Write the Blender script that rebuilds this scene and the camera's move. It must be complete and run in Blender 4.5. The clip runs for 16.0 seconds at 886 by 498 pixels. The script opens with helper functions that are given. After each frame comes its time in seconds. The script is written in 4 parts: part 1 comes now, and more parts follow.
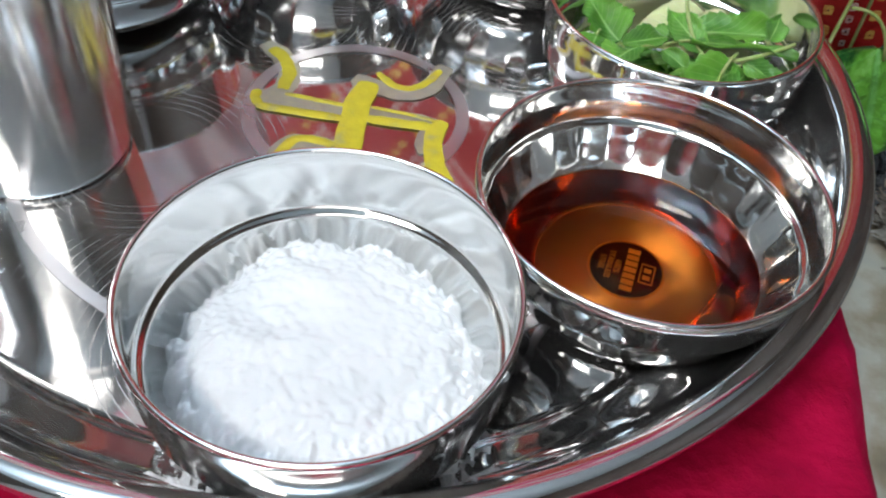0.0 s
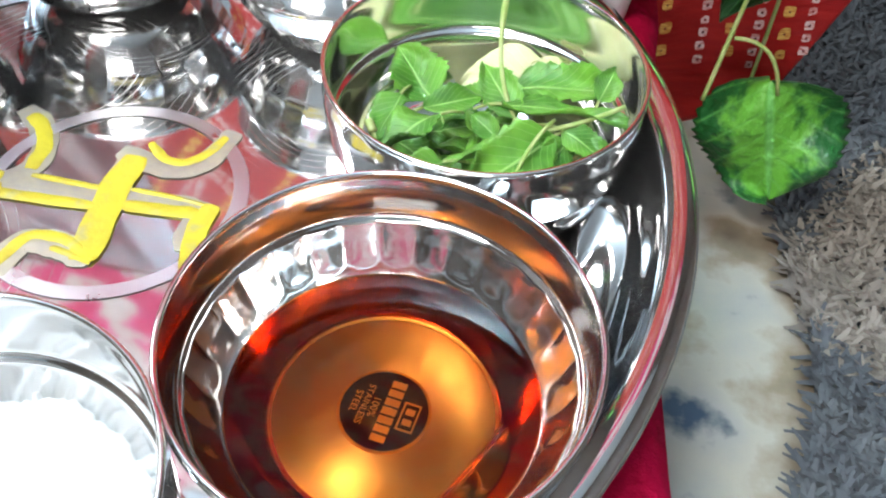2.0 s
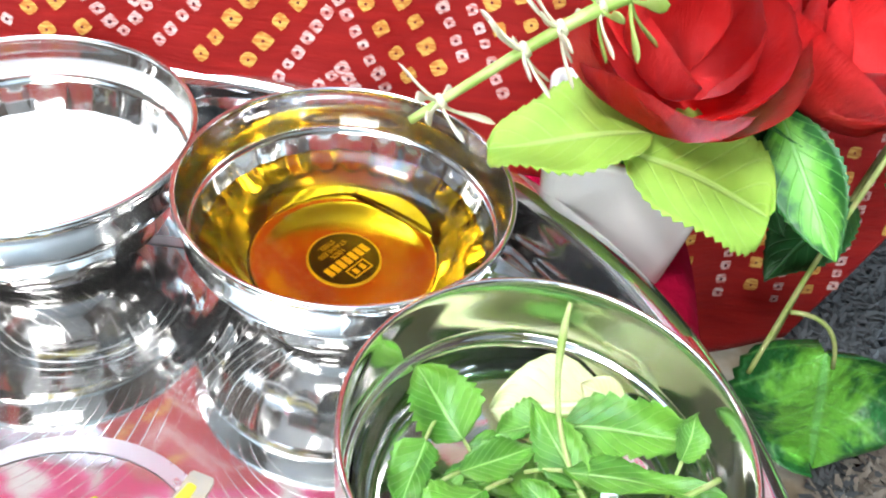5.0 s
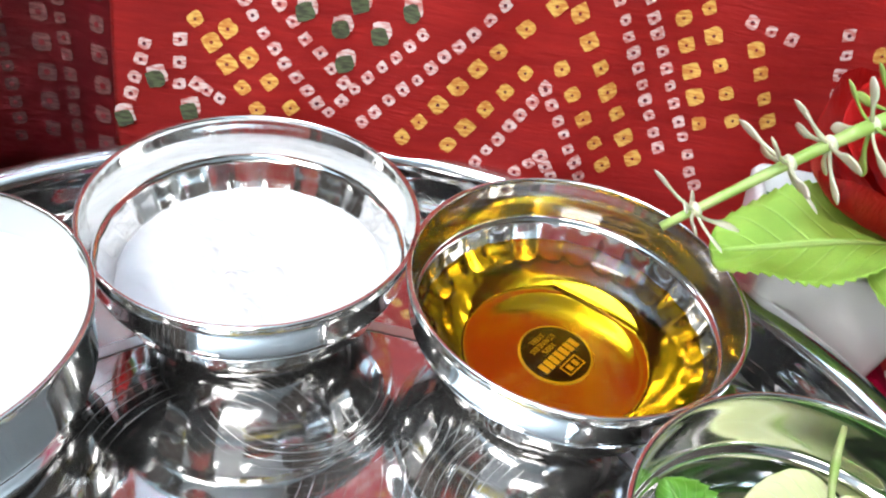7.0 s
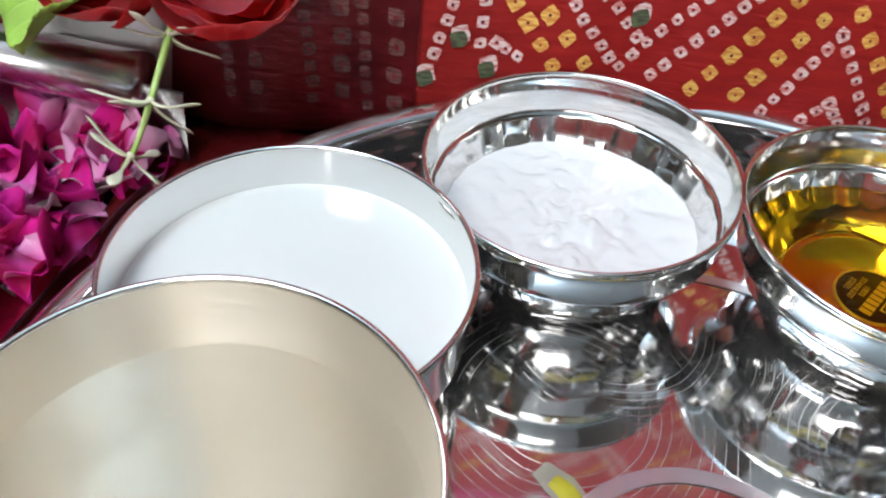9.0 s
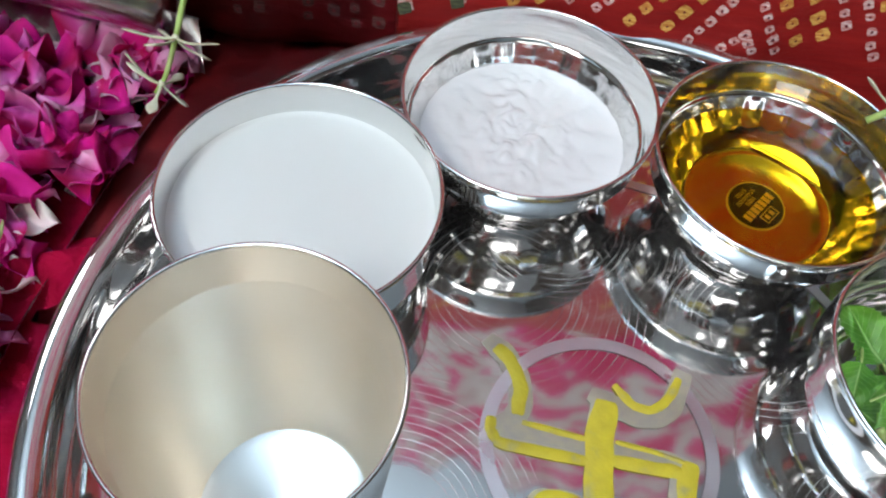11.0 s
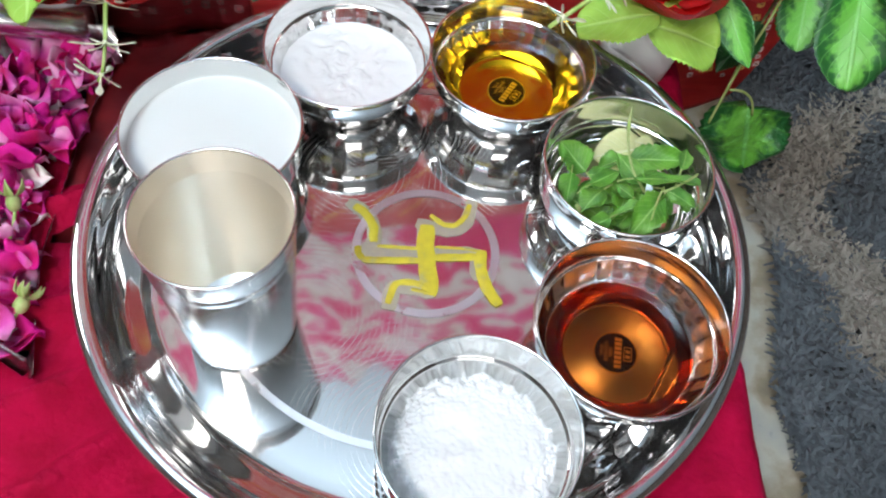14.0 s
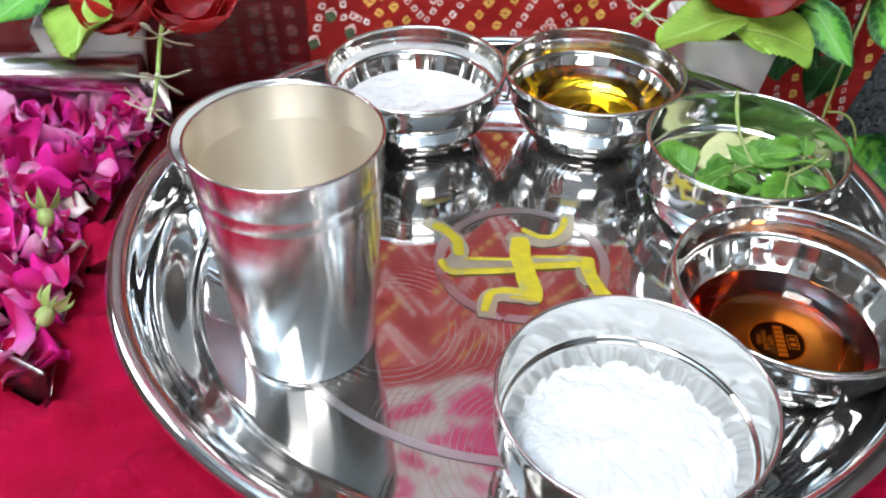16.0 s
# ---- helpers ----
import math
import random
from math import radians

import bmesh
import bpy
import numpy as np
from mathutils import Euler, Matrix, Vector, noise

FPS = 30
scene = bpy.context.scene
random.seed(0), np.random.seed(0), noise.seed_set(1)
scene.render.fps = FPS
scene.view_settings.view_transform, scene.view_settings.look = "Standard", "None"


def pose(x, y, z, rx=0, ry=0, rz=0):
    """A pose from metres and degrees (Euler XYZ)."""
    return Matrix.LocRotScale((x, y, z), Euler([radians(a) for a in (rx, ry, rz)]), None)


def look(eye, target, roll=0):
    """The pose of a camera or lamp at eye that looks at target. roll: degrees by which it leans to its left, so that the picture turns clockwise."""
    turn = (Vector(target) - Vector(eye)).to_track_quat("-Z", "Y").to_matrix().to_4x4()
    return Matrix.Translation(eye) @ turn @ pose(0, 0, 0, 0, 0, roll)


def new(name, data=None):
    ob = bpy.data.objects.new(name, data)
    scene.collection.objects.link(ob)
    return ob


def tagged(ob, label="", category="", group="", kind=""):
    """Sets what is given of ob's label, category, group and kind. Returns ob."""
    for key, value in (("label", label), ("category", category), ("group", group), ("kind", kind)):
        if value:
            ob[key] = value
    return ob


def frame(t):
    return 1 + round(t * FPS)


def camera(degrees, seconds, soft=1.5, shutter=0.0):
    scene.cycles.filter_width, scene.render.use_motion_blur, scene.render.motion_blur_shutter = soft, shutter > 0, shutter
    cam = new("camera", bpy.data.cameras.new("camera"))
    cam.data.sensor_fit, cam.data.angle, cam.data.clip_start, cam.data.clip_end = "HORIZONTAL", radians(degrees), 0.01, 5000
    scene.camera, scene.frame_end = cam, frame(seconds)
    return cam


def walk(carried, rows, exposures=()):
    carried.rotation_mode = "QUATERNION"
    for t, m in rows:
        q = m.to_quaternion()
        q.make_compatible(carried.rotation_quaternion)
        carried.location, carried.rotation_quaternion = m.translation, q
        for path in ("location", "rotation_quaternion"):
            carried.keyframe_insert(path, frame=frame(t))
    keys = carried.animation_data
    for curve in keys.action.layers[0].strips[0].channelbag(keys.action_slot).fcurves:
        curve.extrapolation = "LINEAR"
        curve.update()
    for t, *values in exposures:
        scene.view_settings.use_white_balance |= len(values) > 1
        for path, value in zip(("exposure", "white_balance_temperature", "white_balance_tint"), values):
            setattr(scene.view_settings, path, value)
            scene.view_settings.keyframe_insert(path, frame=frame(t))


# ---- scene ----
cam = camera(55.17, 16.0, 2.15)
PATH = [
    (0, (0.0999, -0.2436, 0.1869), (0.0827, -0.0404, -0.0331), 6.00),
    (0.5, (0.1193, -0.2250, 0.1788), (0.0934, -0.0267, -0.0449), 4.29),
    (1, (0.1351, -0.2106, 0.1813), (0.1086, -0.0141, -0.0438), 4.06),
    (1.5, (0.1454, -0.1936, 0.1841), (0.1170, 0.0024, -0.0413), 3.15),
    (2, (0.1600, -0.1736, 0.1834), (0.1405, 0.0220, -0.0432), 4.07),
    (2.5, (0.1645, -0.1551, 0.1841), (0.1522, 0.0421, -0.0416), 5.13),
    (3, (0.1617, -0.1333, 0.1911), (0.1527, 0.0671, -0.0319), 5.34),
    (5.5, (0.1026, -0.0823, 0.1878), (0.1074, 0.1399, -0.0137), 9.58),
    (6, (0.0858, -0.0777, 0.1849), (0.0896, 0.1464, -0.0145), 10.16),
    (6.5, (0.0748, -0.0814, 0.1952), (0.0724, 0.1437, -0.0031), 10.62),
    (7, (0.0608, -0.0833, 0.1925), (0.0537, 0.1443, -0.0027), 9.57),
    (7.5, (0.0441, -0.0812, 0.1905), (0.0330, 0.1447, -0.0065), 8.09),
    (8, (0.0236, -0.0829, 0.1876), (0.0050, 0.1417, -0.0105), 6.39),
    (8.5, (0.0029, -0.0937, 0.1866), (-0.0208, 0.1256, -0.0166), 5.26),
    (9, (-0.0094, -0.1040, 0.1917), (-0.0397, 0.1089, -0.0174), 4.40),
    (11.5, (-0.0003, -0.1268, 0.2786), (-0.0110, 0.0276, 0.0217), 8.31),
    (12, (0.0146, -0.1349, 0.2945), (0.0098, 0.0136, 0.0338), 7.66),
    (12.5, (0.0267, -0.1543, 0.3219), (0.0323, -0.0087, 0.0596), 8.53),
    (13, (0.0325, -0.1866, 0.3502), (0.0452, -0.0369, 0.0905), 8.81),
    (13.5, (0.0299, -0.2188, 0.3755), (0.0481, -0.0688, 0.1163), 10.15),
    (14, (0.0196, -0.2419, 0.3898), (0.0425, -0.0896, 0.1324), 8.42),
    (14.5, (0.0021, -0.2468, 0.3656), (0.0248, -0.0844, 0.1144), 5.81),
    (15, (-0.0039, -0.2596, 0.3250), (0.0201, -0.0843, 0.0827), 5.89),
    (15.5, (-0.0058, -0.2801, 0.2911), (0.0170, -0.0697, 0.0785), 3.79),
    (16, (-0.0098, -0.2990, 0.2514), (0.0054, -0.0705, 0.0576), 0.89),
]
walk(cam, [(t, look(eye, target, roll)) for t, eye, target, roll in PATH],
     [(0, -0.18), (0.5, -0.05), (1.0, 0.0), (1.5, -0.15), (2.0, 0.70), (2.5, 0.65), (3.0, 0.75), (5.5, 0.94), (6.0, 0.93), (6.5, 0.86), (7.0, 0.40), (8.5, 0.30), (9.0, -0.1), (11.5, -0.4), (12.0, -0.3), (12.5, -0.12), (14.0, -0.06), (16.0, 0.02)])

# ---- light and exposure ----
world = bpy.data.worlds.new("room_light")
scene.world = world
world.use_nodes = True
world.node_tree.nodes["Background"].inputs[0].default_value = (0.60, 0.66, 0.75, 1)
world.node_tree.nodes["Background"].inputs[1].default_value = 0.2


def area_lamp(name, place, target, sx, sy, watts, colour):
    data = bpy.data.lights.new(name, "AREA")
    data.shape, data.size, data.size_y, data.energy, data.color = "RECTANGLE", sx, sy, watts, colour
    ob = new(name, data)
    ob.matrix_world = look(place, target)
    return ob


area_lamp("front_tube_light", (-0.60, -1.05, 1.75), (0.0, 0.0, 0), 0.70, 0.22, 24, (1.0, 0.97, 0.93))
area_lamp("ceiling_glow_light", (-0.58, -0.22, 2.15), (-0.55, -0.15, 3), 0.60, 0.40, 84, (0.86, 0.93, 1.0))
area_lamp("window_light", (-1.40, 0.95, 1.45), (0.0, 0.0, 0.0), 0.9, 0.8, 22, (0.95, 0.97, 1.0))
area_lamp("front_window_light", (0.15, -1.75, 0.80), (0.05, 0, 0.02), 0.9, 0.5, 8.5, (1.0, 0.98, 0.95))


# ---- materials ----
def mat(name, colour=(0.8, 0.8, 0.8), rough=0.5, metal=0.0, **more):
    m = bpy.data.materials.new(name)
    m.use_nodes = True
    b = m.node_tree.nodes["Principled BSDF"]
    b.inputs["Base Color"].default_value = (*colour, 1)
    b.inputs["Roughness"].default_value = rough
    b.inputs["Metallic"].default_value = metal
    for key, value in more.items():
        b.inputs[key.replace("_", " ")].default_value = value
    return m


def node(m, kind, **inputs):
    n = m.node_tree.nodes.new(kind)
    for key, value in inputs.items():
        n.inputs[key.replace("_", " ")].default_value = value
    return n


def link(m, a, b):
    m.node_tree.links.new(a, b)


def bsdf(m):
    return m.node_tree.nodes["Principled BSDF"]


def ramp(m, source, stops):
    r = m.node_tree.nodes.new("ShaderNodeValToRGB")
    els = r.color_ramp.elements
    while len(els) < len(stops):
        els.new(0.5)
    for e, (p, c) in zip(els, stops):
        e.position, e.color = p, (*c, 1)
    link(m, source, r.inputs[0])
    return r.outputs[0]


def grey(v):
    return (v, v, v)


def mottled(m, scale, stops, detail=4.0, coords="Object", stretch=None):
    """Colour from noise at a real-world scale."""
    tc = m.node_tree.nodes.new("ShaderNodeTexCoord")
    src = tc.outputs[coords]
    if stretch:
        mp = m.node_tree.nodes.new("ShaderNodeMapping")
        mp.inputs["Scale"].default_value = stretch
        link(m, src, mp.inputs[0])
        src = mp.outputs[0]
    n = node(m, "ShaderNodeTexNoise", Scale=scale, Detail=detail)
    link(m, src, n.inputs["Vector"])
    link(m, ramp(m, n.outputs[0], stops), bsdf(m).inputs["Base Color"])
    return n


def bumped(m, scale, strength, distance, coords="Object", stretch=None, detail=3.0):
    tc = m.node_tree.nodes.new("ShaderNodeTexCoord")
    src = tc.outputs[coords]
    if stretch:
        mp = m.node_tree.nodes.new("ShaderNodeMapping")
        mp.inputs["Scale"].default_value = stretch
        link(m, src, mp.inputs[0])
        src = mp.outputs[0]
    n = node(m, "ShaderNodeTexNoise", Scale=scale, Detail=detail)
    link(m, src, n.inputs["Vector"])
    b = node(m, "ShaderNodeBump", Strength=strength, Distance=distance)
    link(m, n.outputs[0], b.inputs["Height"])
    old = bsdf(m).inputs["Normal"]
    if old.is_linked:
        link(m, old.links[0].from_socket, b.inputs["Normal"])
    link(m, b.outputs[0], old)
    return n


def rough_noise(m, scale, lo, hi, stretch=None):
    tc = m.node_tree.nodes.new("ShaderNodeTexCoord")
    src = tc.outputs["Object"]
    if stretch:
        mp = m.node_tree.nodes.new("ShaderNodeMapping")
        mp.inputs["Scale"].default_value = stretch
        link(m, src, mp.inputs[0])
        src = mp.outputs[0]
    n = node(m, "ShaderNodeTexNoise", Scale=scale, Detail=5.0)
    link(m, src, n.inputs["Vector"])
    link(m, ramp(m, n.outputs[0], [(0.35, grey(lo)), (0.7, grey(hi))]), bsdf(m).inputs["Roughness"])


# polished steel of the bowls
STEEL = mat("polished_steel", (0.81, 0.81, 0.80), 0.08, 0.985)
rough_noise(STEEL, 90, 0.06, 0.13)
bumped(STEEL, 60, 0.12, 0.0006)

# brushed steel of the tumbler, turned on a lathe
BRUSHED = mat("brushed_steel", (0.80, 0.79, 0.77), 0.2, 1.0)
rough_noise(BRUSHED, 30, 0.15, 0.21, (1, 1, 25))
BRUSHED_IN = mat("satin_steel", (0.97, 0.91, 0.80), 0.42, 1.0)
rough_noise(BRUSHED_IN, 30, 0.30, 0.40, (1, 1, 25))

for m_turned in (BRUSHED, BRUSHED_IN):
    tg = m_turned.node_tree.nodes.new("ShaderNodeTangent")
    tg.direction_type, tg.axis = "RADIAL", "Z"
    link(m_turned, tg.outputs[0], bsdf(m_turned).inputs["Tangent"])
    bsdf(m_turned).inputs["Anisotropic"].default_value = 0.92
    bsdf(m_turned).inputs["Anisotropic Rotation"].default_value = 0.25
bsdf(BRUSHED_IN).inputs["Metallic"].default_value = 0.80
TURNED = mat("turned_steel", (0.78, 0.80, 0.82), 0.30, 1.0, Anisotropic=0.9)
tg = TURNED.node_tree.nodes.new("ShaderNodeTangent")
tg.direction_type, tg.axis = "RADIAL", "Z"
link(TURNED, tg.outputs[0], bsdf(TURNED).inputs["Tangent"])
bsdf(TURNED).inputs["Anisotropic Rotation"].default_value = 0.25

# tray steel, with fine scratches in arcs
TRAY = mat("scratched_tray_steel", (0.81, 0.81, 0.82), 0.07, 0.98)
tc = TRAY.node_tree.nodes.new("ShaderNodeTexCoord")
total = None
for cx, cy, sc, reach in ((-0.005, -0.105, 110, 0.075), (0.060, 0.052, 120, 0.050), (-0.035, 0.050, 105, 0.055), (-0.055, -0.040, 110, 0.060), (0.105, -0.025, 115, 0.055), (-0.020, 0.085, 125, 0.050)):
    mp = TRAY.node_tree.nodes.new("ShaderNodeMapping")
    mp.inputs["Location"].default_value = (-cx, -cy, 0)
    link(TRAY, tc.outputs["Object"], mp.inputs[0])
    wv = node(TRAY, "ShaderNodeTexWave", Scale=sc, Distortion=3.0, Detail=1.0, Detail_Scale=0.35)
    wv.wave_type, wv.rings_direction = "RINGS", "Z"
    link(TRAY, mp.outputs[0], wv.inputs["Vector"])
    thin = ramp(TRAY, wv.outputs[1], [(0.976, grey(0)), (0.998, grey(1))])
    # scratches come and go, and stay near their middle
    gap = node(TRAY, "ShaderNodeTexNoise", Scale=30, Detail=1.0)
    link(TRAY, mp.outputs[0], gap.inputs["Vector"])
    far = TRAY.node_tree.nodes.new("ShaderNodeVectorMath")
    far.operation = "LENGTH"
    link(TRAY, mp.outputs[0], far.inputs[0])
    fall = TRAY.node_tree.nodes.new("ShaderNodeMath")
    fall.operation = "MULTIPLY_ADD"
    link(TRAY, far.outputs["Value"], fall.inputs[0])
    fall.inputs[1].default_value = -0.5 / reach
    link(TRAY, gap.outputs[0], fall.inputs[2])
    cut = ramp(TRAY, fall.outputs[0], [(0.08, grey(0)), (0.30, grey(1))])
    hollow = ramp(TRAY, far.outputs["Value"], [(0.016, grey(0)), (0.026, grey(0.8))])
    near = TRAY.node_tree.nodes.new("ShaderNodeMath")
    near.operation = "MULTIPLY"
    link(TRAY, cut, near.inputs[0])
    link(TRAY, hollow, near.inputs[1])
    mul = TRAY.node_tree.nodes.new("ShaderNodeMath")
    mul.operation = "MULTIPLY"
    link(TRAY, thin, mul.inputs[0])
    link(TRAY, near.outputs[0], mul.inputs[1])
    if total is None:
        total = mul.outputs[0]
    else:
        add = TRAY.node_tree.nodes.new("ShaderNodeMath")
        add.operation = "MAXIMUM"
        link(TRAY, total, add.inputs[0])
        link(TRAY, mul.outputs[0], add.inputs[1])
        total = add.outputs[0]
flat = TRAY.node_tree.nodes.new("ShaderNodeSeparateXYZ")
link(TRAY, tc.outputs["Object"], flat.inputs[0])
less = TRAY.node_tree.nodes.new("ShaderNodeMath")
less.operation = "LESS_THAN"
link(TRAY, flat.outputs[2], less.inputs[0])
less.inputs[1].default_value = 0.0006
keep = TRAY.node_tree.nodes.new("ShaderNodeMath")
keep.operation = "MULTIPLY"
link(TRAY, total, keep.inputs[0])
link(TRAY, less.outputs[0], keep.inputs[1])
total = keep.outputs[0]
link(TRAY, ramp(TRAY, total, [(0.0, grey(0.055)), (1.0, grey(0.44))]), bsdf(TRAY).inputs["Roughness"])
bp = node(TRAY, "ShaderNodeBump", Strength=0.12, Distance=0.0002)
link(TRAY, total, bp.inputs["Height"])
link(TRAY, bp.outputs[0], bsdf(TRAY).inputs["Normal"])
bumped(TRAY, 16, 0.06, 0.0015)

ETCHED = mat("etched_frosted_steel", (0.74, 0.73, 0.76), 0.40, 1.0)
rough_noise(ETCHED, 45, 0.26, 0.44)

YELLOW = mat("yellow_turmeric_paste", (0.72, 0.62, 0.03), 0.55)
mottled(YELLOW, 130, [(0.34, (0.58, 0.47, 0.016)), (0.58, (0.49, 0.39, 0.016)), (0.72, (0.37, 0.32, 0.12))])
bumped(YELLOW, 350, 0.6, 0.0006)
SMEAR = mat("thin_grey_paste", (0.47, 0.44, 0.36), 0.35, 0.55)
mottled(SMEAR, 220, [(0.3, (0.50, 0.46, 0.33)), (0.7, (0.42, 0.38, 0.34))])
bumped(SMEAR, 300, 0.4, 0.0004)

MILK = mat("milk", (0.78, 0.79, 0.77), 0.12)
CURD = mat("curd", (0.81, 0.80, 0.80), 0.22)
bumped(CURD, 240, 0.25, 0.0008)
SUGAR = mat("white_powder", (0.83, 0.84, 0.85), 0.9)
bumped(SUGAR, 700, 0.15, 0.0005, detail=4.0)
bsdf(SUGAR).inputs["Subsurface Weight"].default_value = 0.5
bsdf(SUGAR).inputs["Subsurface Radius"].default_value = (0.003, 0.003, 0.003)

AMBER = mat("dark_amber_liquid", (0.52, 0.135, 0.016), 0.0, 0.0, Transmission_Weight=1.0, IOR=1.35)
# tint for light's longer path by the bowl's wall, put into a colour
AMBER_PATH = mat("red_path_tint", (0.46, 0.11, 0.07), 0.0, 0.0, Transmission_Weight=1.0, IOR=1.0)
GOLDEN = mat("golden_oil", (0.94, 0.52, 0.012), 0.0, 0.0, Transmission_Weight=1.0, IOR=1.45)

BLACK = mat("black_sticker_print", (0.012, 0.011, 0.012), 0.35)
GOLD = mat("gold_sticker_print", (0.86, 0.62, 0.26), 0.4, 0.1)

VELVET = mat("crimson_velvet", (0.50, 0.004, 0.06), 0.85, 0.0, Specular_IOR_Level=0.1, Sheen_Weight=0.08, Sheen_Roughness=0.25)
bsdf(VELVET).inputs["Sheen Tint"].default_value = (1, 0.02, 0.15, 1)
mottled(VELVET, 35, [(0.3, (0.25, 0.001, 0.019)), (0.7, (0.42, 0.002, 0.042))])
bumped(VELVET, 1500, 0.5, 0.0006)
bumped(VELVET, 45, 0.8, 0.007)
bumped(VELVET, 220, 0.5, 0.0016)

CLOTH = mat("red_printed_cotton", (0.52, 0.012, 0.012), 0.75, 0.0, Sheen_Weight=0.15)
mottled(CLOTH, 120, [(0.3, (0.46, 0.008, 0.008)), (0.7, (0.58, 0.016, 0.012))], stretch=(0.25, 1, 2.5))
bumped(CLOTH, 500, 0.5, 0.0008, stretch=(0.2, 1, 2.0))


def woven(name, a, b):
    m = mat(name, a, 0.8)
    mottled(m, 900, [(0.40, b), (0.58, a)], stretch=(0.25, 1, 1.4))
    return m


DOT_WHITE = woven("white_resist_dot", (0.80, 0.62, 0.60), (0.62, 0.20, 0.18))
DOT_YELLOW = woven("yellow_resist_dot", (0.78, 0.47, 0.11), (0.60, 0.22, 0.04))
DOT_GREEN = woven("green_resist_dot", (0.10, 0.13, 0.06), (0.05, 0.05, 0.03))
DOT_CORE = woven("dark_dot_centre", (0.10, 0.015, 0.03), (0.30, 0.01, 0.01))

CERAMIC = mat("white_glazed_pot", (0.88, 0.89, 0.91), 0.2)
bumped(CERAMIC, 40, 0.05, 0.001)


def leafy(name, light, dark, vein, rough=0.5, veins=9.0, through_light=0.15, edge=0.0, grain=70.0):
    m = mat(name, light, rough)
    tcn = m.node_tree.nodes.new("ShaderNodeTexCoord")
    sep = m.node_tree.nodes.new("ShaderNodeSeparateXYZ")
    link(m, tcn.outputs["UV"], sep.inputs[0])
    ab = m.node_tree.nodes.new("ShaderNodeMath")
    ab.operation = "ABSOLUTE"
    link(m, sep.outputs[1], ab.inputs[0])
    # side veins run forwards from the midrib
    sl = m.node_tree.nodes.new("ShaderNodeMath")
    sl.operation = "MULTIPLY_ADD"
    link(m, ab.outputs[0], sl.inputs[0])
    sl.inputs[1].default_value = -0.35
    link(m, sep.outputs[0], sl.inputs[2])
    mu = m.node_tree.nodes.new("ShaderNodeMath")
    mu.operation = "MULTIPLY"
    mu.inputs[1].default_value = veins
    link(m, sl.outputs[0], mu.inputs[0])
    fr = m.node_tree.nodes.new("ShaderNodeMath")
    fr.operation = "PINGPONG"
    fr.inputs[1].default_value = 0.5
    link(m, mu.outputs[0], fr.inputs[0])
    side = ramp(m, fr.outputs[0], [(0.0, grey(0.40)), (0.10, grey(0))])
    mid = ramp(m, ab.outputs[0], [(0.03, grey(1)), (0.07, grey(0))])
    mx = m.node_tree.nodes.new("ShaderNodeMath")
    mx.operation = "MAXIMUM"
    link(m, side, mx.inputs[0])
    link(m, mid, mx.inputs[1])
    nz = node(m, "ShaderNodeTexNoise", Scale=grain, Detail=4.0)
    link(m, tcn.outputs["Object"], nz.inputs["Vector"])
    # variegation: the edge is darker than the middle, along a ragged line
    mar = m.node_tree.nodes.new("ShaderNodeMath")
    mar.operation = "MULTIPLY_ADD"
    link(m, ab.outputs[0], mar.inputs[0])
    mar.inputs[1].default_value = -edge
    link(m, nz.outputs[0], mar.inputs[2])
    base = ramp(m, mar.outputs[0], [(0.35 - 0.45 * edge, dark), (0.65 - 0.55 * edge, light)])
    mix = m.node_tree.nodes.new("ShaderNodeMix")
    mix.data_type = "RGBA"
    link(m, mx.outputs[0], mix.inputs[0])
    link(m, base, mix.inputs[6])
    mix.inputs[7].default_value = (*vein, 1)
    link(m, mix.outputs[2], bsdf(m).inputs["Base Color"])
    b = node(m, "ShaderNodeBump", Strength=0.5, Distance=0.0008)
    b.invert = True
    link(m, mx.outputs[0], b.inputs["Height"])
    link(m, b.outputs[0], bsdf(m).inputs["Normal"])
    bsdf(m).inputs["Subsurface Weight"].default_value = through_light
    bsdf(m).inputs["Subsurface Radius"].default_value = (0.002, 0.004, 0.001)
    return m


BASIL = leafy("fresh_basil_leaf", (0.135, 0.34, 0.035), (0.045, 0.17, 0.018), (0.26, 0.46, 0.13), 0.45)
bumped(BASIL, 190, 0.35, 0.0008)
PALE = leafy("pale_yellow_leaf", (0.62, 0.62, 0.32), (0.52, 0.54, 0.25), (0.70, 0.70, 0.46), 0.5)
STEM = mat("green_stem", (0.30, 0.42, 0.12), 0.5)
mottled(STEM, 200, [(0.35, (0.24, 0.36, 0.08)), (0.7, (0.42, 0.44, 0.20))])
FABRIC_LEAF = leafy("light_green_fabric_leaf", (0.36, 0.60, 0.09), (0.28, 0.50, 0.06), (0.44, 0.66, 0.18), 0.55, 7.0)
bumped(FABRIC_LEAF, 900, 0.4, 0.0004, "UV")
DARK_LEAF = leafy("green_fabric_leaf", (0.13, 0.42, 0.05), (0.015, 0.11, 0.02), (0.20, 0.50, 0.12), 0.4, 8.0, 0.15, 0.7, 170.0)
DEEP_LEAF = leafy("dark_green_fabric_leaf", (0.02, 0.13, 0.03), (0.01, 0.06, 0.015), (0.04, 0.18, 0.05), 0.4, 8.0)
POPPY = mat("red_silk_petal", (0.50, 0.012, 0.03), 0.6, 0.0, Specular_IOR_Level=0.2)
mottled(POPPY, 45, [(0.3, (0.68, 0.014, 0.016)), (0.7, (0.84, 0.045, 0.048))])
bumped(POPPY, 9, 0.3, 0.003, "UV", (1, 4, 1))
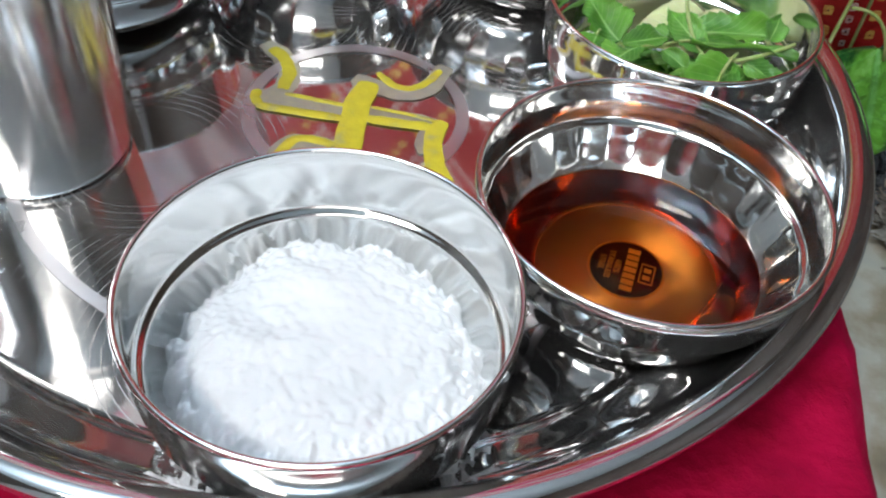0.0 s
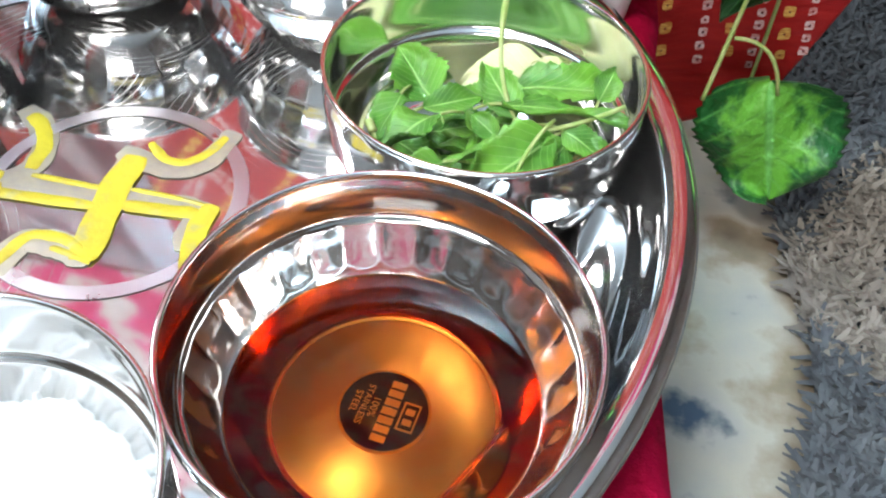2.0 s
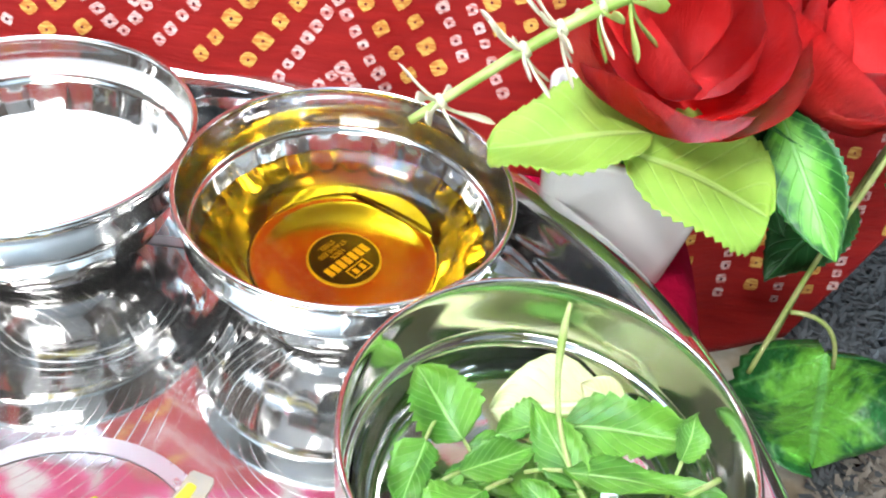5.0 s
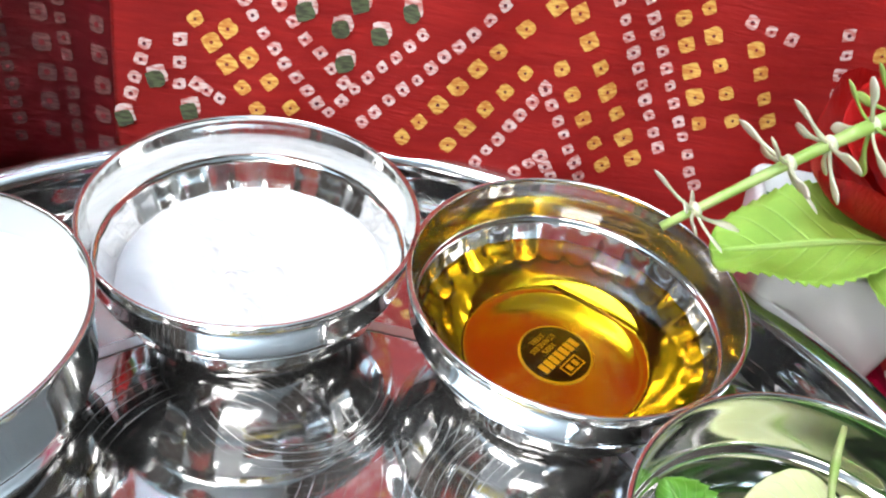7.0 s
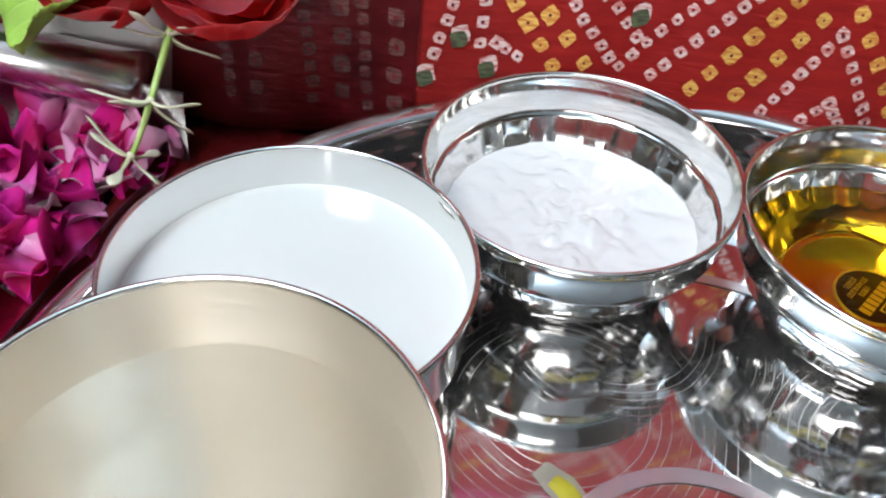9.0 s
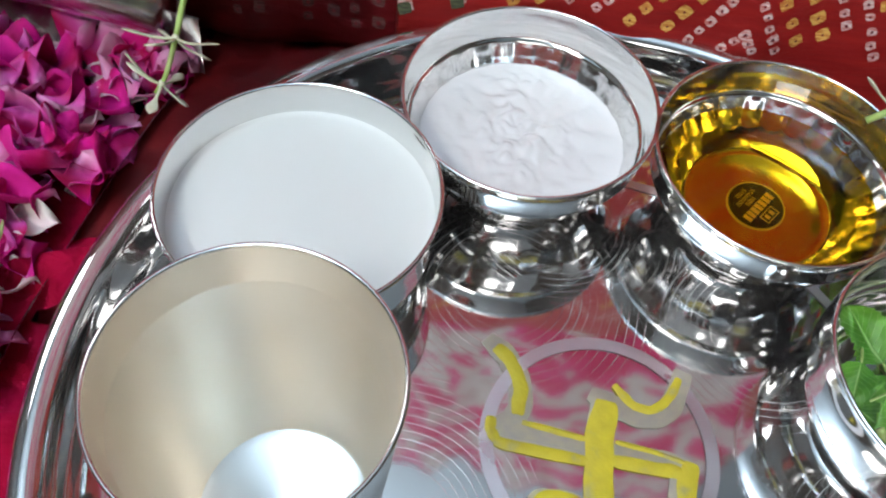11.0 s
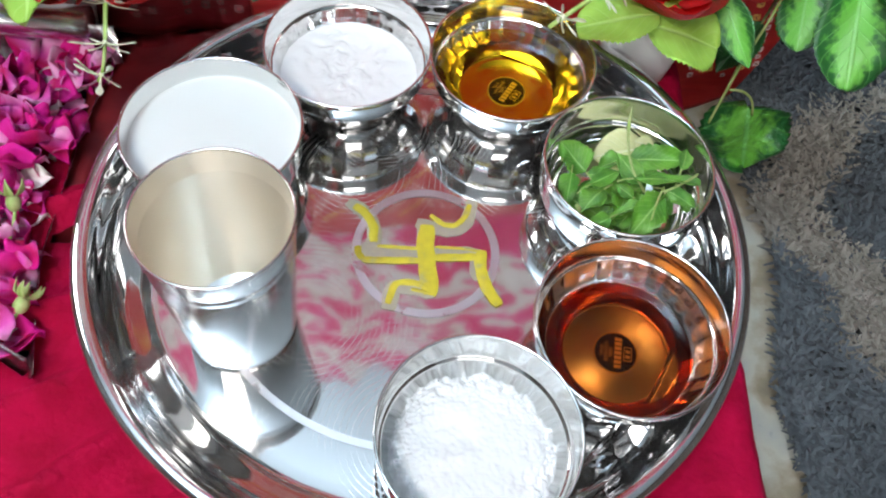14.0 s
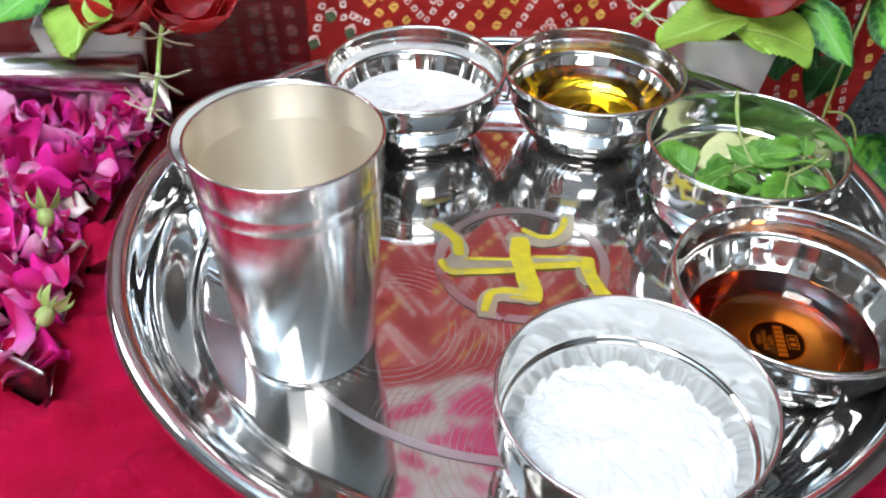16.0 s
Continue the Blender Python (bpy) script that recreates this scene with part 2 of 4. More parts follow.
bsdf(POPPY).inputs["Subsurface Weight"].default_value = 0.35
bsdf(POPPY).inputs["Subsurface Radius"].default_value = (0.006, 0.001, 0.001)
bumped(POPPY, 70, 0.22, 0.0008, "UV", (1, 6, 1))
CREAM = mat("cream_plastic_floret", (0.72, 0.70, 0.55), 0.45)
mottled(CREAM, 90, [(0.35, (0.62, 0.66, 0.40)), (0.6, (0.76, 0.74, 0.62))])
LIME = mat("lime_plastic_stem", (0.36, 0.55, 0.13), 0.4)
mottled(LIME, 90, [(0.35, (0.28, 0.50, 0.08)), (0.7, (0.48, 0.60, 0.22))])
ROSE = mat("magenta_rose_petal", (0.62, 0.02, 0.28), 0.55, Specular_IOR_Level=0.25)
tcn = ROSE.node_tree.nodes.new("ShaderNodeTexCoord")
sep = ROSE.node_tree.nodes.new("ShaderNodeSeparateXYZ")
link(ROSE, tcn.outputs["UV"], sep.inputs[0])
info = ROSE.node_tree.nodes.new("ShaderNodeObjectInfo")
mixf = ROSE.node_tree.nodes.new("ShaderNodeMath")
mixf.operation = "MULTIPLY_ADD"
link(ROSE, info.outputs["Random"], mixf.inputs[0])
mixf.inputs[1].default_value = 0.75
link(ROSE, sep.outputs[0], mixf.inputs[2])
half = ROSE.node_tree.nodes.new("ShaderNodeMath")
half.operation = "MULTIPLY"
half.inputs[1].default_value = 0.57
link(ROSE, mixf.outputs[0], half.inputs[0])
link(ROSE, ramp(ROSE, half.outputs[0], [(0.04, (0.84, 0.76, 0.70)), (0.12, (0.82, 0.40, 0.60)), (0.21, (0.80, 0.022, 0.36)), (0.46, (0.66, 0.006, 0.24)), (0.62, (0.50, 0.004, 0.10)), (0.74, (0.74, 0.10, 0.46)), (0.90, (0.84, 0.42, 0.66))]), bsdf(ROSE).inputs["Base Color"])
bumped(ROSE, 30, 0.4, 0.002, "UV", (1, 8, 1))
bsdf(ROSE).inputs["Subsurface Weight"].default_value = 0.1
bsdf(ROSE).inputs["Subsurface Radius"].default_value = (0.004, 0.001, 0.002)
ROSE_WHITE = mat("white_rose_petal", (0.80, 0.74, 0.68), 0.5)
mottled(ROSE_WHITE, 60, [(0.35, (0.80, 0.62, 0.66)), (0.6, (0.82, 0.78, 0.72))])
SILVER = mat("silver_sheet", (0.84, 0.83, 0.84), 0.24, 1.0)
bumped(SILVER, 30, 0.10, 0.002)

MARBLE = mat("polished_stone_floor", (0.45, 0.44, 0.40), 0.18)
mottled(MARBLE, 22, [(0.30, (0.05, 0.08, 0.12)), (0.38, (0.33, 0.33, 0.30)), (0.50, (0.38, 0.36, 0.30)), (0.60, (0.24, 0.20, 0.14)), (0.74, (0.13, 0.11, 0.08))], detail=6.0)
WALL = mat("painted_wall", (0.55, 0.55, 0.55), 0.8)
mottled(WALL, 3, [(0.3, (0.48, 0.49, 0.51)), (0.7, (0.62, 0.62, 0.61))])
# dark colour for unseen walls, so that the steel reflects darkness
DARK_WALL = mat("dark_unseen_wall", (0.05, 0.035, 0.025), 0.5)
mottled(DARK_WALL, 4, [(0.3, (0.035, 0.024, 0.017)), (0.7, (0.075, 0.05, 0.035))], stretch=(1, 6, 1))
CEILING = mat("pale_blue_ceiling", (0.52, 0.68, 0.80), 0.85)
mottled(CEILING, 2, [(0.3, (0.56, 0.71, 0.81)), (0.7, (0.64, 0.76, 0.84))])
WOOD = mat("low_table_wood", (0.16, 0.08, 0.04), 0.5)
mottled(WOOD, 12, [(0.3, (0.12, 0.06, 0.03)), (0.7, (0.22, 0.11, 0.05))], stretch=(1, 12, 12))
FLORAL = mat("pink_floral_hanging", (0.6, 0.05, 0.2), 0.8)
flower = mottled(FLORAL, 13, [(0.40, (0.66, 0.02, 0.14)), (0.470, (0.76, 0.06, 0.26)), (0.48, (0.60, 0.54, 0.53)), (0.54, (0.76, 0.72, 0.70)), (0.605, (0.52, 0.46, 0.43)), (0.612, (0.74, 0.05, 0.22)), (0.68, (0.64, 0.02, 0.14))], detail=7.0)
flower.inputs["Distortion"].default_value = 0.4


# ---- builders ----
def mesh_of(bm, name, material, smooth=True):
    me = bpy.data.meshes.new(name)
    bm.normal_update()
    bm.to_mesh(me)
    bm.free()
    for m in (material if isinstance(material, (list, tuple)) else [material]):
        me.materials.append(m)
    if smooth:
        me.shade_smooth()
    return me


def part(name, bm, material, parent=None, label="", smooth=True):
    ob = new(name, mesh_of(bm, name, material, smooth))
    ob.parent = parent
    return tagged(ob, label)


def thing(name, m, label, category, group="", kind=""):
    ob = new(name)
    ob.empty_display_size = 0.02
    ob.matrix_basis = m
    return tagged(ob, label, category, group, kind)


def lathe(profile, seg=128, flute=None):
    """A turned body from (radius, height) pairs; flute(i) gives how far a ring is faceted."""
    bm = bmesh.new()
    rings = []
    for i, (r, z) in enumerate(profile):
        if r < 1e-6:
            rings.append([bm.verts.new((0, 0, z))])
            continue
        ring = []
        for k in range(seg):
            a = 2 * math.pi * k / seg
            rr = r
            if flute and flute(i):
                # flat panels, 28 to the round
                step = 2 * math.pi / 28
                rr = r * (1 - flute(i) + flute(i) * math.cos(step / 2) / math.cos((a % step) - step / 2))
            ring.append(bm.verts.new((rr * math.cos(a), rr * math.sin(a), z)))
        rings.append(ring)
    for a, b in zip(rings, rings[1:]):
        n = max(len(a), len(b))
        for k in range(n):
            q = [a[k % len(a)], a[(k + 1) % len(a)], b[(k + 1) % len(b)], b[k % len(b)]]
            q = list(dict.fromkeys(q))
            if len(q) > 2:
                bm.faces.new(q)
    bmesh.ops.recalc_face_normals(bm, faces=bm.faces)
    return bm


def ring_bead(radius, z, r, seg=128, sides=10):
    prof = [(radius + r * math.cos(2 * math.pi * k / sides), z + r * math.sin(2 * math.pi * k / sides)) for k in range(sides + 1)]
    bm = lathe(prof, seg)
    bmesh.ops.remove_doubles(bm, verts=bm.verts, dist=1e-6)
    return bm


def soften(profile, n=3, cut=0.25):
    """Rounds the corners of an open profile."""
    for _ in range(n):
        out = [profile[0]]
        for a, b in zip(profile, profile[1:]):
            out.append((a[0] + (b[0] - a[0]) * cut, a[1] + (b[1] - a[1]) * cut))
            out.append((a[0] + (b[0] - a[0]) * (1 - cut), a[1] + (b[1] - a[1]) * (1 - cut)))
        out.append(profile[-1])
        profile = out
    return profile


def tube(points, radii, sides=8):
    bm = bmesh.new()
    points = [Vector(p) for p in points]
    if not isinstance(radii, (list, tuple)):
        radii = [radii] * len(points)
    rings = []
    for i, p in enumerate(points):
        d = (points[min(i + 1, len(points) - 1)] - points[max(i - 1, 0)]).normalized()
        u = d.orthogonal().normalized() if i == 0 else (rings_u - d * rings_u.dot(d)).normalized()
        rings_u = u
        v = d.cross(u)
        rings.append([bm.verts.new(p + (u * math.cos(2 * math.pi * k / sides) + v * math.sin(2 * math.pi * k / sides)) * radii[i]) for k in range(sides)])
    for a, b in zip(rings, rings[1:]):
        for k in range(sides):
            bm.faces.new((a[k], a[(k + 1) % sides], b[(k + 1) % sides], b[k]))
    bm.faces.new(rings[0][::-1])
    bm.faces.new(rings[-1])
    return bm


def bezier(a, b, c, n=8):
    a, b, c = Vector(a), Vector(b), Vector(c)
    return [a * (1 - t) ** 2 + b * 2 * t * (1 - t) + c * t * t for t in (i / n for i in range(n + 1))]


def leaf_mesh(length, width, shape=0.42, droop=0.2, cup=0.15, teeth=0.0, count=9, wave=0.0, seed=0, nu=18, nv=8, blunt=1.0, thick=0.00025):
    """A leaf or petal along +x, with its middle rib at y = 0; UV is (along, across)."""
    rnd = random.Random(seed)
    ph = rnd.random() * 6
    bm = bmesh.new()
    uvl = bm.loops.layers.uv.new("UVMap")
    grid, uvs = [], {}
    for i in range(nu + 1):
        s = i / nu
        e = math.log(0.5) / math.log(shape)
        w = math.sin(math.pi * min(max(s ** e, 0), 1)) ** blunt * width / 2
        w = max(w, width * 0.012)
        row = []
        for j in range(nv + 1):
            v = 2 * j / nv - 1
            tooth = 1 - teeth * ((s * count) % 1.0) * abs(v) ** 6
            y = v * w * tooth
            z = -droop * length * s * s + cup * width * (v * v) * math.sin(math.pi * s) + wave * width * math.sin(s * 9 + ph) * v * abs(v) + wave * 0.4 * width * math.sin(s * 5 + v * 4 + ph)
            vert = bm.verts.new((s * length, y, z))
            uvs[vert] = (s, v)
            row.append(vert)
        grid.append(row)
    for i in range(nu):
        for j in range(nv):
            f = bm.faces.new((grid[i][j], grid[i + 1][j], grid[i + 1][j + 1], grid[i][j + 1]))
            for l in f.loops:
                l[uvl].uv = uvs[l.vert]
    # a real, thin body
    bm.normal_update()
    top = list(bm.faces)
    back = {v: bm.verts.new(v.co - v.normal * thick) for v in list(bm.verts)}
    edges = [e for e in bm.edges if e.is_boundary]
    for f in top:
        g = bm.faces.new([back[v] for v in reversed(f.verts)])
        for l, src in zip(g.loops, reversed(list(f.loops))):
            l[uvl].uv = src[uvl].uv
    for e in edges:
        a, b = e.verts
        lp = e.link_loops[0]
        if lp.vert == a:
            a, b = b, a
        g = bm.faces.new((a, b, back[b], back[a]))
        for l in g.loops:
            l[uvl].uv = uvs.get(l.vert, (0.5, 0.9))
    return bm


def aim(place, direction, twist=0.0, up=(0, 0, 1)):
    """A pose at place, with +x along direction and +z near up."""
    x = Vector(direction).normalized()
    y = Vector(up).cross(x)
    y = y.normalized() if y.length > 1e-4 else Vector((0, 1, 0))
    z = x.cross(y)
    return Matrix.Translation(place) @ Matrix((x, y, z)).transposed().to_4x4() @ pose(0, 0, 0, twist, 0, 0)


def text_bm(words, size, x, y, z):
    cu = bpy.data.curves.new("words", "FONT")
    cu.body, cu.size, cu.align_x, cu.align_y = words, size, "CENTER", "CENTER"
    cu.extrude = 0.00003
    ob = bpy.data.objects.new("words", cu)
    scene.collection.objects.link(ob)
    me = bpy.data.meshes.new_from_object(ob.evaluated_get(bpy.context.evaluated_depsgraph_get()))
    bm = bmesh.new()
    bm.from_mesh(me)
    bpy.data.objects.remove(ob)
    bpy.data.meshes.remove(me)
    bmesh.ops.translate(bm, vec=(x, y, z), verts=bm.verts)
    return bm


def slab(x0, x1, y0, y1, z0, z1, bevel=0.0):
    bm = bmesh.new()
    bmesh.ops.create_cube(bm, size=1)
    bmesh.ops.scale(bm, vec=(x1 - x0, y1 - y0, z1 - z0), verts=bm.verts)
    bmesh.ops.translate(bm, vec=((x0 + x1) / 2, (y0 + y1) / 2, (z0 + z1) / 2), verts=bm.verts)
    if bevel:
        bmesh.ops.bevel(bm, geom=list(bm.edges), offset=bevel, segments=3, affect="EDGES")
    return bm


# ---- the room ----
FLOOR_Z = -0.105
X0, X1, Y0, Y1, TOP = -1.7, 1.7, -2.2, 1.5, 2.5
tagged(part("floor", slab(X0, X1, Y0, Y1, FLOOR_Z - 0.1, FLOOR_Z), MARBLE, smooth=False), "mottled grey and beige polished stone floor", "floor", kind="structure")
tagged(part("ceiling", slab(X0 - 0.1, X1 + 0.1, Y0 - 0.1, Y1 + 0.1, TOP, TOP + 0.1), CEILING, smooth=False), "plain pale blue painted ceiling", "ceiling", kind="structure")
# unseen walls; three are dark to keep the steel's reflections dark
for nm, box in (("wall_west", (X0 - 0.1, X0, Y0, Y1)), ("wall_east", (X1, X1 + 0.1, Y0, Y1)), ("wall_south", (X0 - 0.1, X1 + 0.1, Y0 - 0.1, Y0)), ("wall_north", (X0 - 0.1, X1 + 0.1, Y1, Y1 + 0.1))):
    tagged(part(nm, slab(*box, FLOOR_Z - 0.1, TOP), DARK_WALL if nm in ("wall_east", "wall_north", "wall_west") else WALL, smooth=False), "unseen room wall, made dark to darken the steel's reflections" if nm in ("wall_east", "wall_north", "wall_west") else "plain grey unseen room wall", "wall", kind="structure")

# low table under the velvet
TABLE_Z = -0.0045
TX0, TX1, TY0, TY1 = -0.55, 0.205, -0.50, 0.20
table = thing("low_table", pose(0, 0, 0), "low wooden table under a crimson velvet cloth", "table")
part("tabletop", slab(TX0, TX1, TY0, TY1, -0.027, TABLE_Z - 0.002, 0.003), WOOD, table)
for x in (TX0 + 0.03, TX1 - 0.03):
    for y in (TY0 + 0.03, TY1 - 0.03):
        part("leg", slab(x - 0.018, x + 0.018, y - 0.018, y + 0.018, FLOOR_Z, -0.027, 0.002), WOOD, table)


def velvet_cloth():
    bm = bmesh.new()
    nx, ny = 150, 130
    vs = []
    x_lo, x_hi, y_lo, y_hi = TX0 - 0.05, TX1 + 0.055, TY0 - 0.05, TY1
    for j in range(ny + 1):
        row = []
        for i in range(nx + 1):
            x, y = x_lo + (x_hi - x_lo) * i / nx, y_lo + (y_hi - y_lo) * j / ny
            z = TABLE_Z
            # soft folds towards the front corner, away from the tray
            d = max(0.0, math.hypot(x - 0.04, y + 0.011) - 0.152)
            k = min(1.0, d / 0.035)
            z += k * 0.016 * (1 - abs(math.sin(x * 42 - y * 62 + 2.2 * noise.noise((x * 8, y * 8, 0))))) ** 2.4 * (1 if x < 0.05 else 0.12) * max(0.0, min(1.0, (0.06 - y) / 0.05))
            z += k * 0.0012 * (1 + noise.noise((x * 30, y * 30, 2)))
            # the part past the table's edge hangs down
            px, py = x, y
            ox, oy = max(x - TX1, TX0 - x, 0.0), max(TY0 - y, 0.0)
            if ox > 0:
                px = (TX1 + 0.0035 + 0.001 * math.sin(y * 60)) if x > 0 else TX0 - 0.0035
                z -= ox * 1.5
            if oy > 0:
                py = TY0 - 0.0035
                z -= oy * 1.5
            row.append(bm.verts.new((px, py, z)))
        vs.append(row)
    for j in range(ny):
        for i in range(nx):
            bm.faces.new((vs[j][i], vs[j][i + 1], vs[j + 1][i + 1], vs[j + 1][i]))
    return bm


tagged(part("velvet_cloth", velvet_cloth(), VELVET), "crimson velvet cloth spread over the low table", "tablecloth")


# ---- printed cloth behind the tray ----
def cloth_place(x, z, lift=0.0):
    y = 0.1397 + 0.144 * x + 0.204 * z
    y += 0.0020 * math.sin(x * 60 + z * 14) + 0.0012 * math.sin(x * 130 - z * 30 + 1)
    if x < -0.0575:
        y += 0.012 + 0.10 * (-0.0575 - x)
    return Vector((x, y - lift, z))


def hem(x):
    """Height of the printed cloth's lower edge, which drops past the table and rises towards its corner."""
    lo = TABLE_Z + 0.0015
    if x > TX1 + 0.005:
        lo -= min(1.0, (x - TX1 - 0.005) / 0.006) * (0.080 - 0.3 * max(0.0, x - 0.235))
    if x > 0.274:
        lo += (x - 0.274) * 2.0
    return lo


def printed_cloth():
    bm = bmesh.new()
    nx, nz = 240, 110
    vs = []
    for j in range(nz + 1):
        row = []
        for i in range(nx + 1):
            x = -0.0575 + 0.3720 * i / nx
            lo = hem(x)
            z = lo + (0.34 - lo) * j / nz
            row.append(bm.verts.new(cloth_place(x, z)))
        vs.append(row)
    for j in range(nz):
        for i in range(nx):
            bm.faces.new((vs[j][i], vs[j][i + 1], vs[j + 1][i + 1], vs[j + 1][i]))
    bmesh.ops.solidify(bm, geom=list(bm.faces), thickness=-0.0008)
    return bm


# dim side of the dotted cloth: the shade is put into these darker colours
MAROON = mat("shaded_maroon", (0.075, 0.006, 0.009), 0.35, 0.0)
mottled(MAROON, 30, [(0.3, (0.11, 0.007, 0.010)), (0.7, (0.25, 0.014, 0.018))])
bumped(MAROON, 300, 0.4, 0.0008, stretch=(0.3, 1, 2.0))
DIM_DOT = woven("shaded_dot", (0.16, 0.06, 0.055), (0.08, 0.015, 0.015))
cloth = thing("printed_cloth", pose(0, 0, 0), "red tie-dyed cotton cloth with white and yellow dots behind the tray", "cloth")
part("cloth_sheet", printed_cloth(), CLOTH, cloth)
dark_cloth = thing("shaded_cloth", pose(0, 0, 0), "dotted cloth beside the red cloth, its shade put into a dark maroon colour", "cloth")
bm = bmesh.new()
vs = [[bm.verts.new(cloth_place(-0.40 + 0.360 * i / 60, TABLE_Z + 0.0015 + 0.345 * k / 40) + Vector((0, 0.012 if i > 57 else 0, 0))) for i in range(61)] for k in range(41)]
for a, b in zip(vs, vs[1:]):
    for i in range(60):
        bm.faces.new((a[i], a[i + 1], b[i + 1], b[i]))
bmesh.ops.solidify(bm, geom=list(bm.faces), thickness=-0.0008)
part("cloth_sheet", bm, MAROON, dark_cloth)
# added flat sheet in the same dark colour, for the dark ground behind the tray
bm = bmesh.new()
vs = []
for i in range(31):
    x = -0.150 + 0.110 * i / 30
    far = cloth_place(x, TABLE_Z + 0.002).y
    near = -0.011 + math.sqrt(max(0.0, 0.149 ** 2 - (x - 0.04) ** 2))
    vs.append([bm.verts.new((x, far + (min(near, far - 0.004) - far) * k / 12, TABLE_Z + 0.0034 + 0.0009 * noise.noise((x * 60, k * 0.4, 1)))) for k in range(13)])
for a, b in zip(vs, vs[1:]):
    for k in range(12):
        bm.faces.new((a[k], a[k + 1], b[k + 1], b[k]))
bmesh.ops.solidify(bm, geom=list(bm.faces), thickness=0.0008)
part("shaded_spread", bm, MAROON, dark_cloth)
rnd = random.Random(5)


def dot(bm, x, z, size, lift, turn, sides=12, index=0, squash=1.0):
    pts = []
    for k in range(sides):
        a = 2 * math.pi * (k + 0.5) / sides
        r = size / 2 * (0.90 + 0.20 * rnd.random())
        q = 1.0 / max(abs(math.cos(a)), abs(math.sin(a)))
        r *= 0.48 + 0.52 * q
        u, w = r * math.cos(a), r * math.sin(a) * squash
        pts.append(bm.verts.new(cloth_place(x + u * math.cos(turn) - w * math.sin(turn), z + u * math.sin(turn) + w * math.cos(turn), lift)))
    f = bm.faces.new(pts[::-1])
    f.material_index = index


white_rows = ((-0.019, 0.074, 0.005, 0.043), (-0.008, 0.074, 0.013, 0.05), (0.036, 0.07, 0.009, 0.04), (0.06, 0.082, 0.02, 0.038), (0.077, 0.058, 0.059, 0.03), (0.077, 0.058, 0.095, 0.029), (0.094, 0.087, 0.119, 0.04), (0.103, 0.088, 0.135, 0.029), (0.08, 0.036, 0.073, 0.029), (0.08, 0.036, 0.085, 0.029), (-0.047, 0.059, -0.052, 0.042), (-0.037, 0.061, -0.037, 0.046), (-0.032, 0.047, -0.025, 0.043), (0.136, 0.085, 0.15, 0.082))
yellow_rows = ((-0.033, 0.067, -0.013, 0.041), (-0.023, 0.065, -0.003, 0.042), (0.06, 0.068, 0.034, 0.036), (0.07, 0.062, 0.049, 0.035), (0.075, 0.083, 0.06, 0.068), (0.083, 0.082, 0.112, 0.035), (0.081, 0.065, 0.102, 0.033), (0.115, 0.083, 0.13, 0.051), (0.122, 0.087, 0.14, 0.054), (0.14, 0.078, 0.152, 0.055))
green_dots = ((0.0, 0.073), (0.011, 0.068), (0.023, 0.067), (0.032, 0.076), (0.016, 0.076), (0.013, 0.057), (-0.044, 0.048), (-0.054, 0.034), (-0.034, 0.038))
bm_dots = bmesh.new()


def dot_row(row, size, step, index):
    x0, z0, x1, z1 = row
    n = max(2, round(math.hypot(x1 - x0, z1 - z0) / step))
    a = math.atan2(z1 - z0, x1 - x0)
    for k in range(n + 1):
        x = x0 + (x1 - x0) * k / n + rnd.uniform(-1, 1) * 0.0004
        z = z0 + (z1 - z0) * k / n + rnd.uniform(-1, 1) * 0.0004
        s = size * rnd.uniform(0.85, 1.12)
        dot(bm_dots, x, z, s, 0.0005, a, index=index)
        dot(bm_dots, x, z, s * (0.34 if index == 0 else 0.20), 0.0008, a + 0.4, 6, 3)


for r in white_rows:
    dot_row(r, 0.0039, 0.0060, 0)
for r in yellow_rows:
    dot_row(r, 0.0051, 0.0088, 1)
for x, z in green_dots:
    dot(bm_dots, x, z + 0.0012, 0.0060, 0.0005, 0.2, index=0)
    dot(bm_dots, x - 0.0004, z - 0.0005, 0.0055, 0.0008, 0.3, index=2)
# the pattern goes on above and to both sides
for k in range(4):
    bx = -0.055 + 0.072 * k
    for level in (0.098, 0.168, 0.238):
        for off in (0.0, 0.011):
            dot_row((bx + off, level + 0.06, bx + 0.034, level + off), 0.0043, 0.0062, 0)
            dot_row((bx + 0.034, level + off, bx + 0.066 - off, level + 0.06), 0.0043, 0.0062, 0)
        dot_row((bx + 0.024, level + 0.066, bx + 0.044, level + 0.040), 0.0056, 0.0088, 1)
        dot_row((bx + 0.000, level + 0.030, bx + 0.014, level + 0.008), 0.0056, 0.0088, 1)
for bx in (0.168, 0.196, 0.226, 0.25, 0.272):
    dot_row((bx, 0.085, bx + 0.012, max(-0.050, hem(bx + 0.012) + 0.006)), 0.0041, 0.0062, 0)
    dot_row((bx + 0.012, 0.08, bx + 0.024, max(-0.045, hem(bx + 0.024) + 0.006)), 0.0052, 0.0105, 1)
tagged(part("printed_dots", bm_dots, [DOT_WHITE, DOT_YELLOW, DOT_GREEN, DOT_CORE], cloth, "white, yellow and green tie-dyed dots"), kind="stuff")
# same dots again, with the shade painted into their colour
bm_dots = bmesh.new()
for bx in (-0.30, -0.26, -0.215, -0.175, -0.135, -0.105, -0.085):
    dot_row((bx, 0.09, bx + 0.008, 0.012), 0.0043, 0.0062, 0)
    dot_row((bx + 0.016, 0.085, bx + 0.018, 0.015), 0.0056, 0.0095, 0)
tagged(part("printed_dots", bm_dots, [DIM_DOT, DIM_DOT, DIM_DOT, MAROON], dark_cloth, "dots dimmed in colour to stand for shade"), kind="stuff")

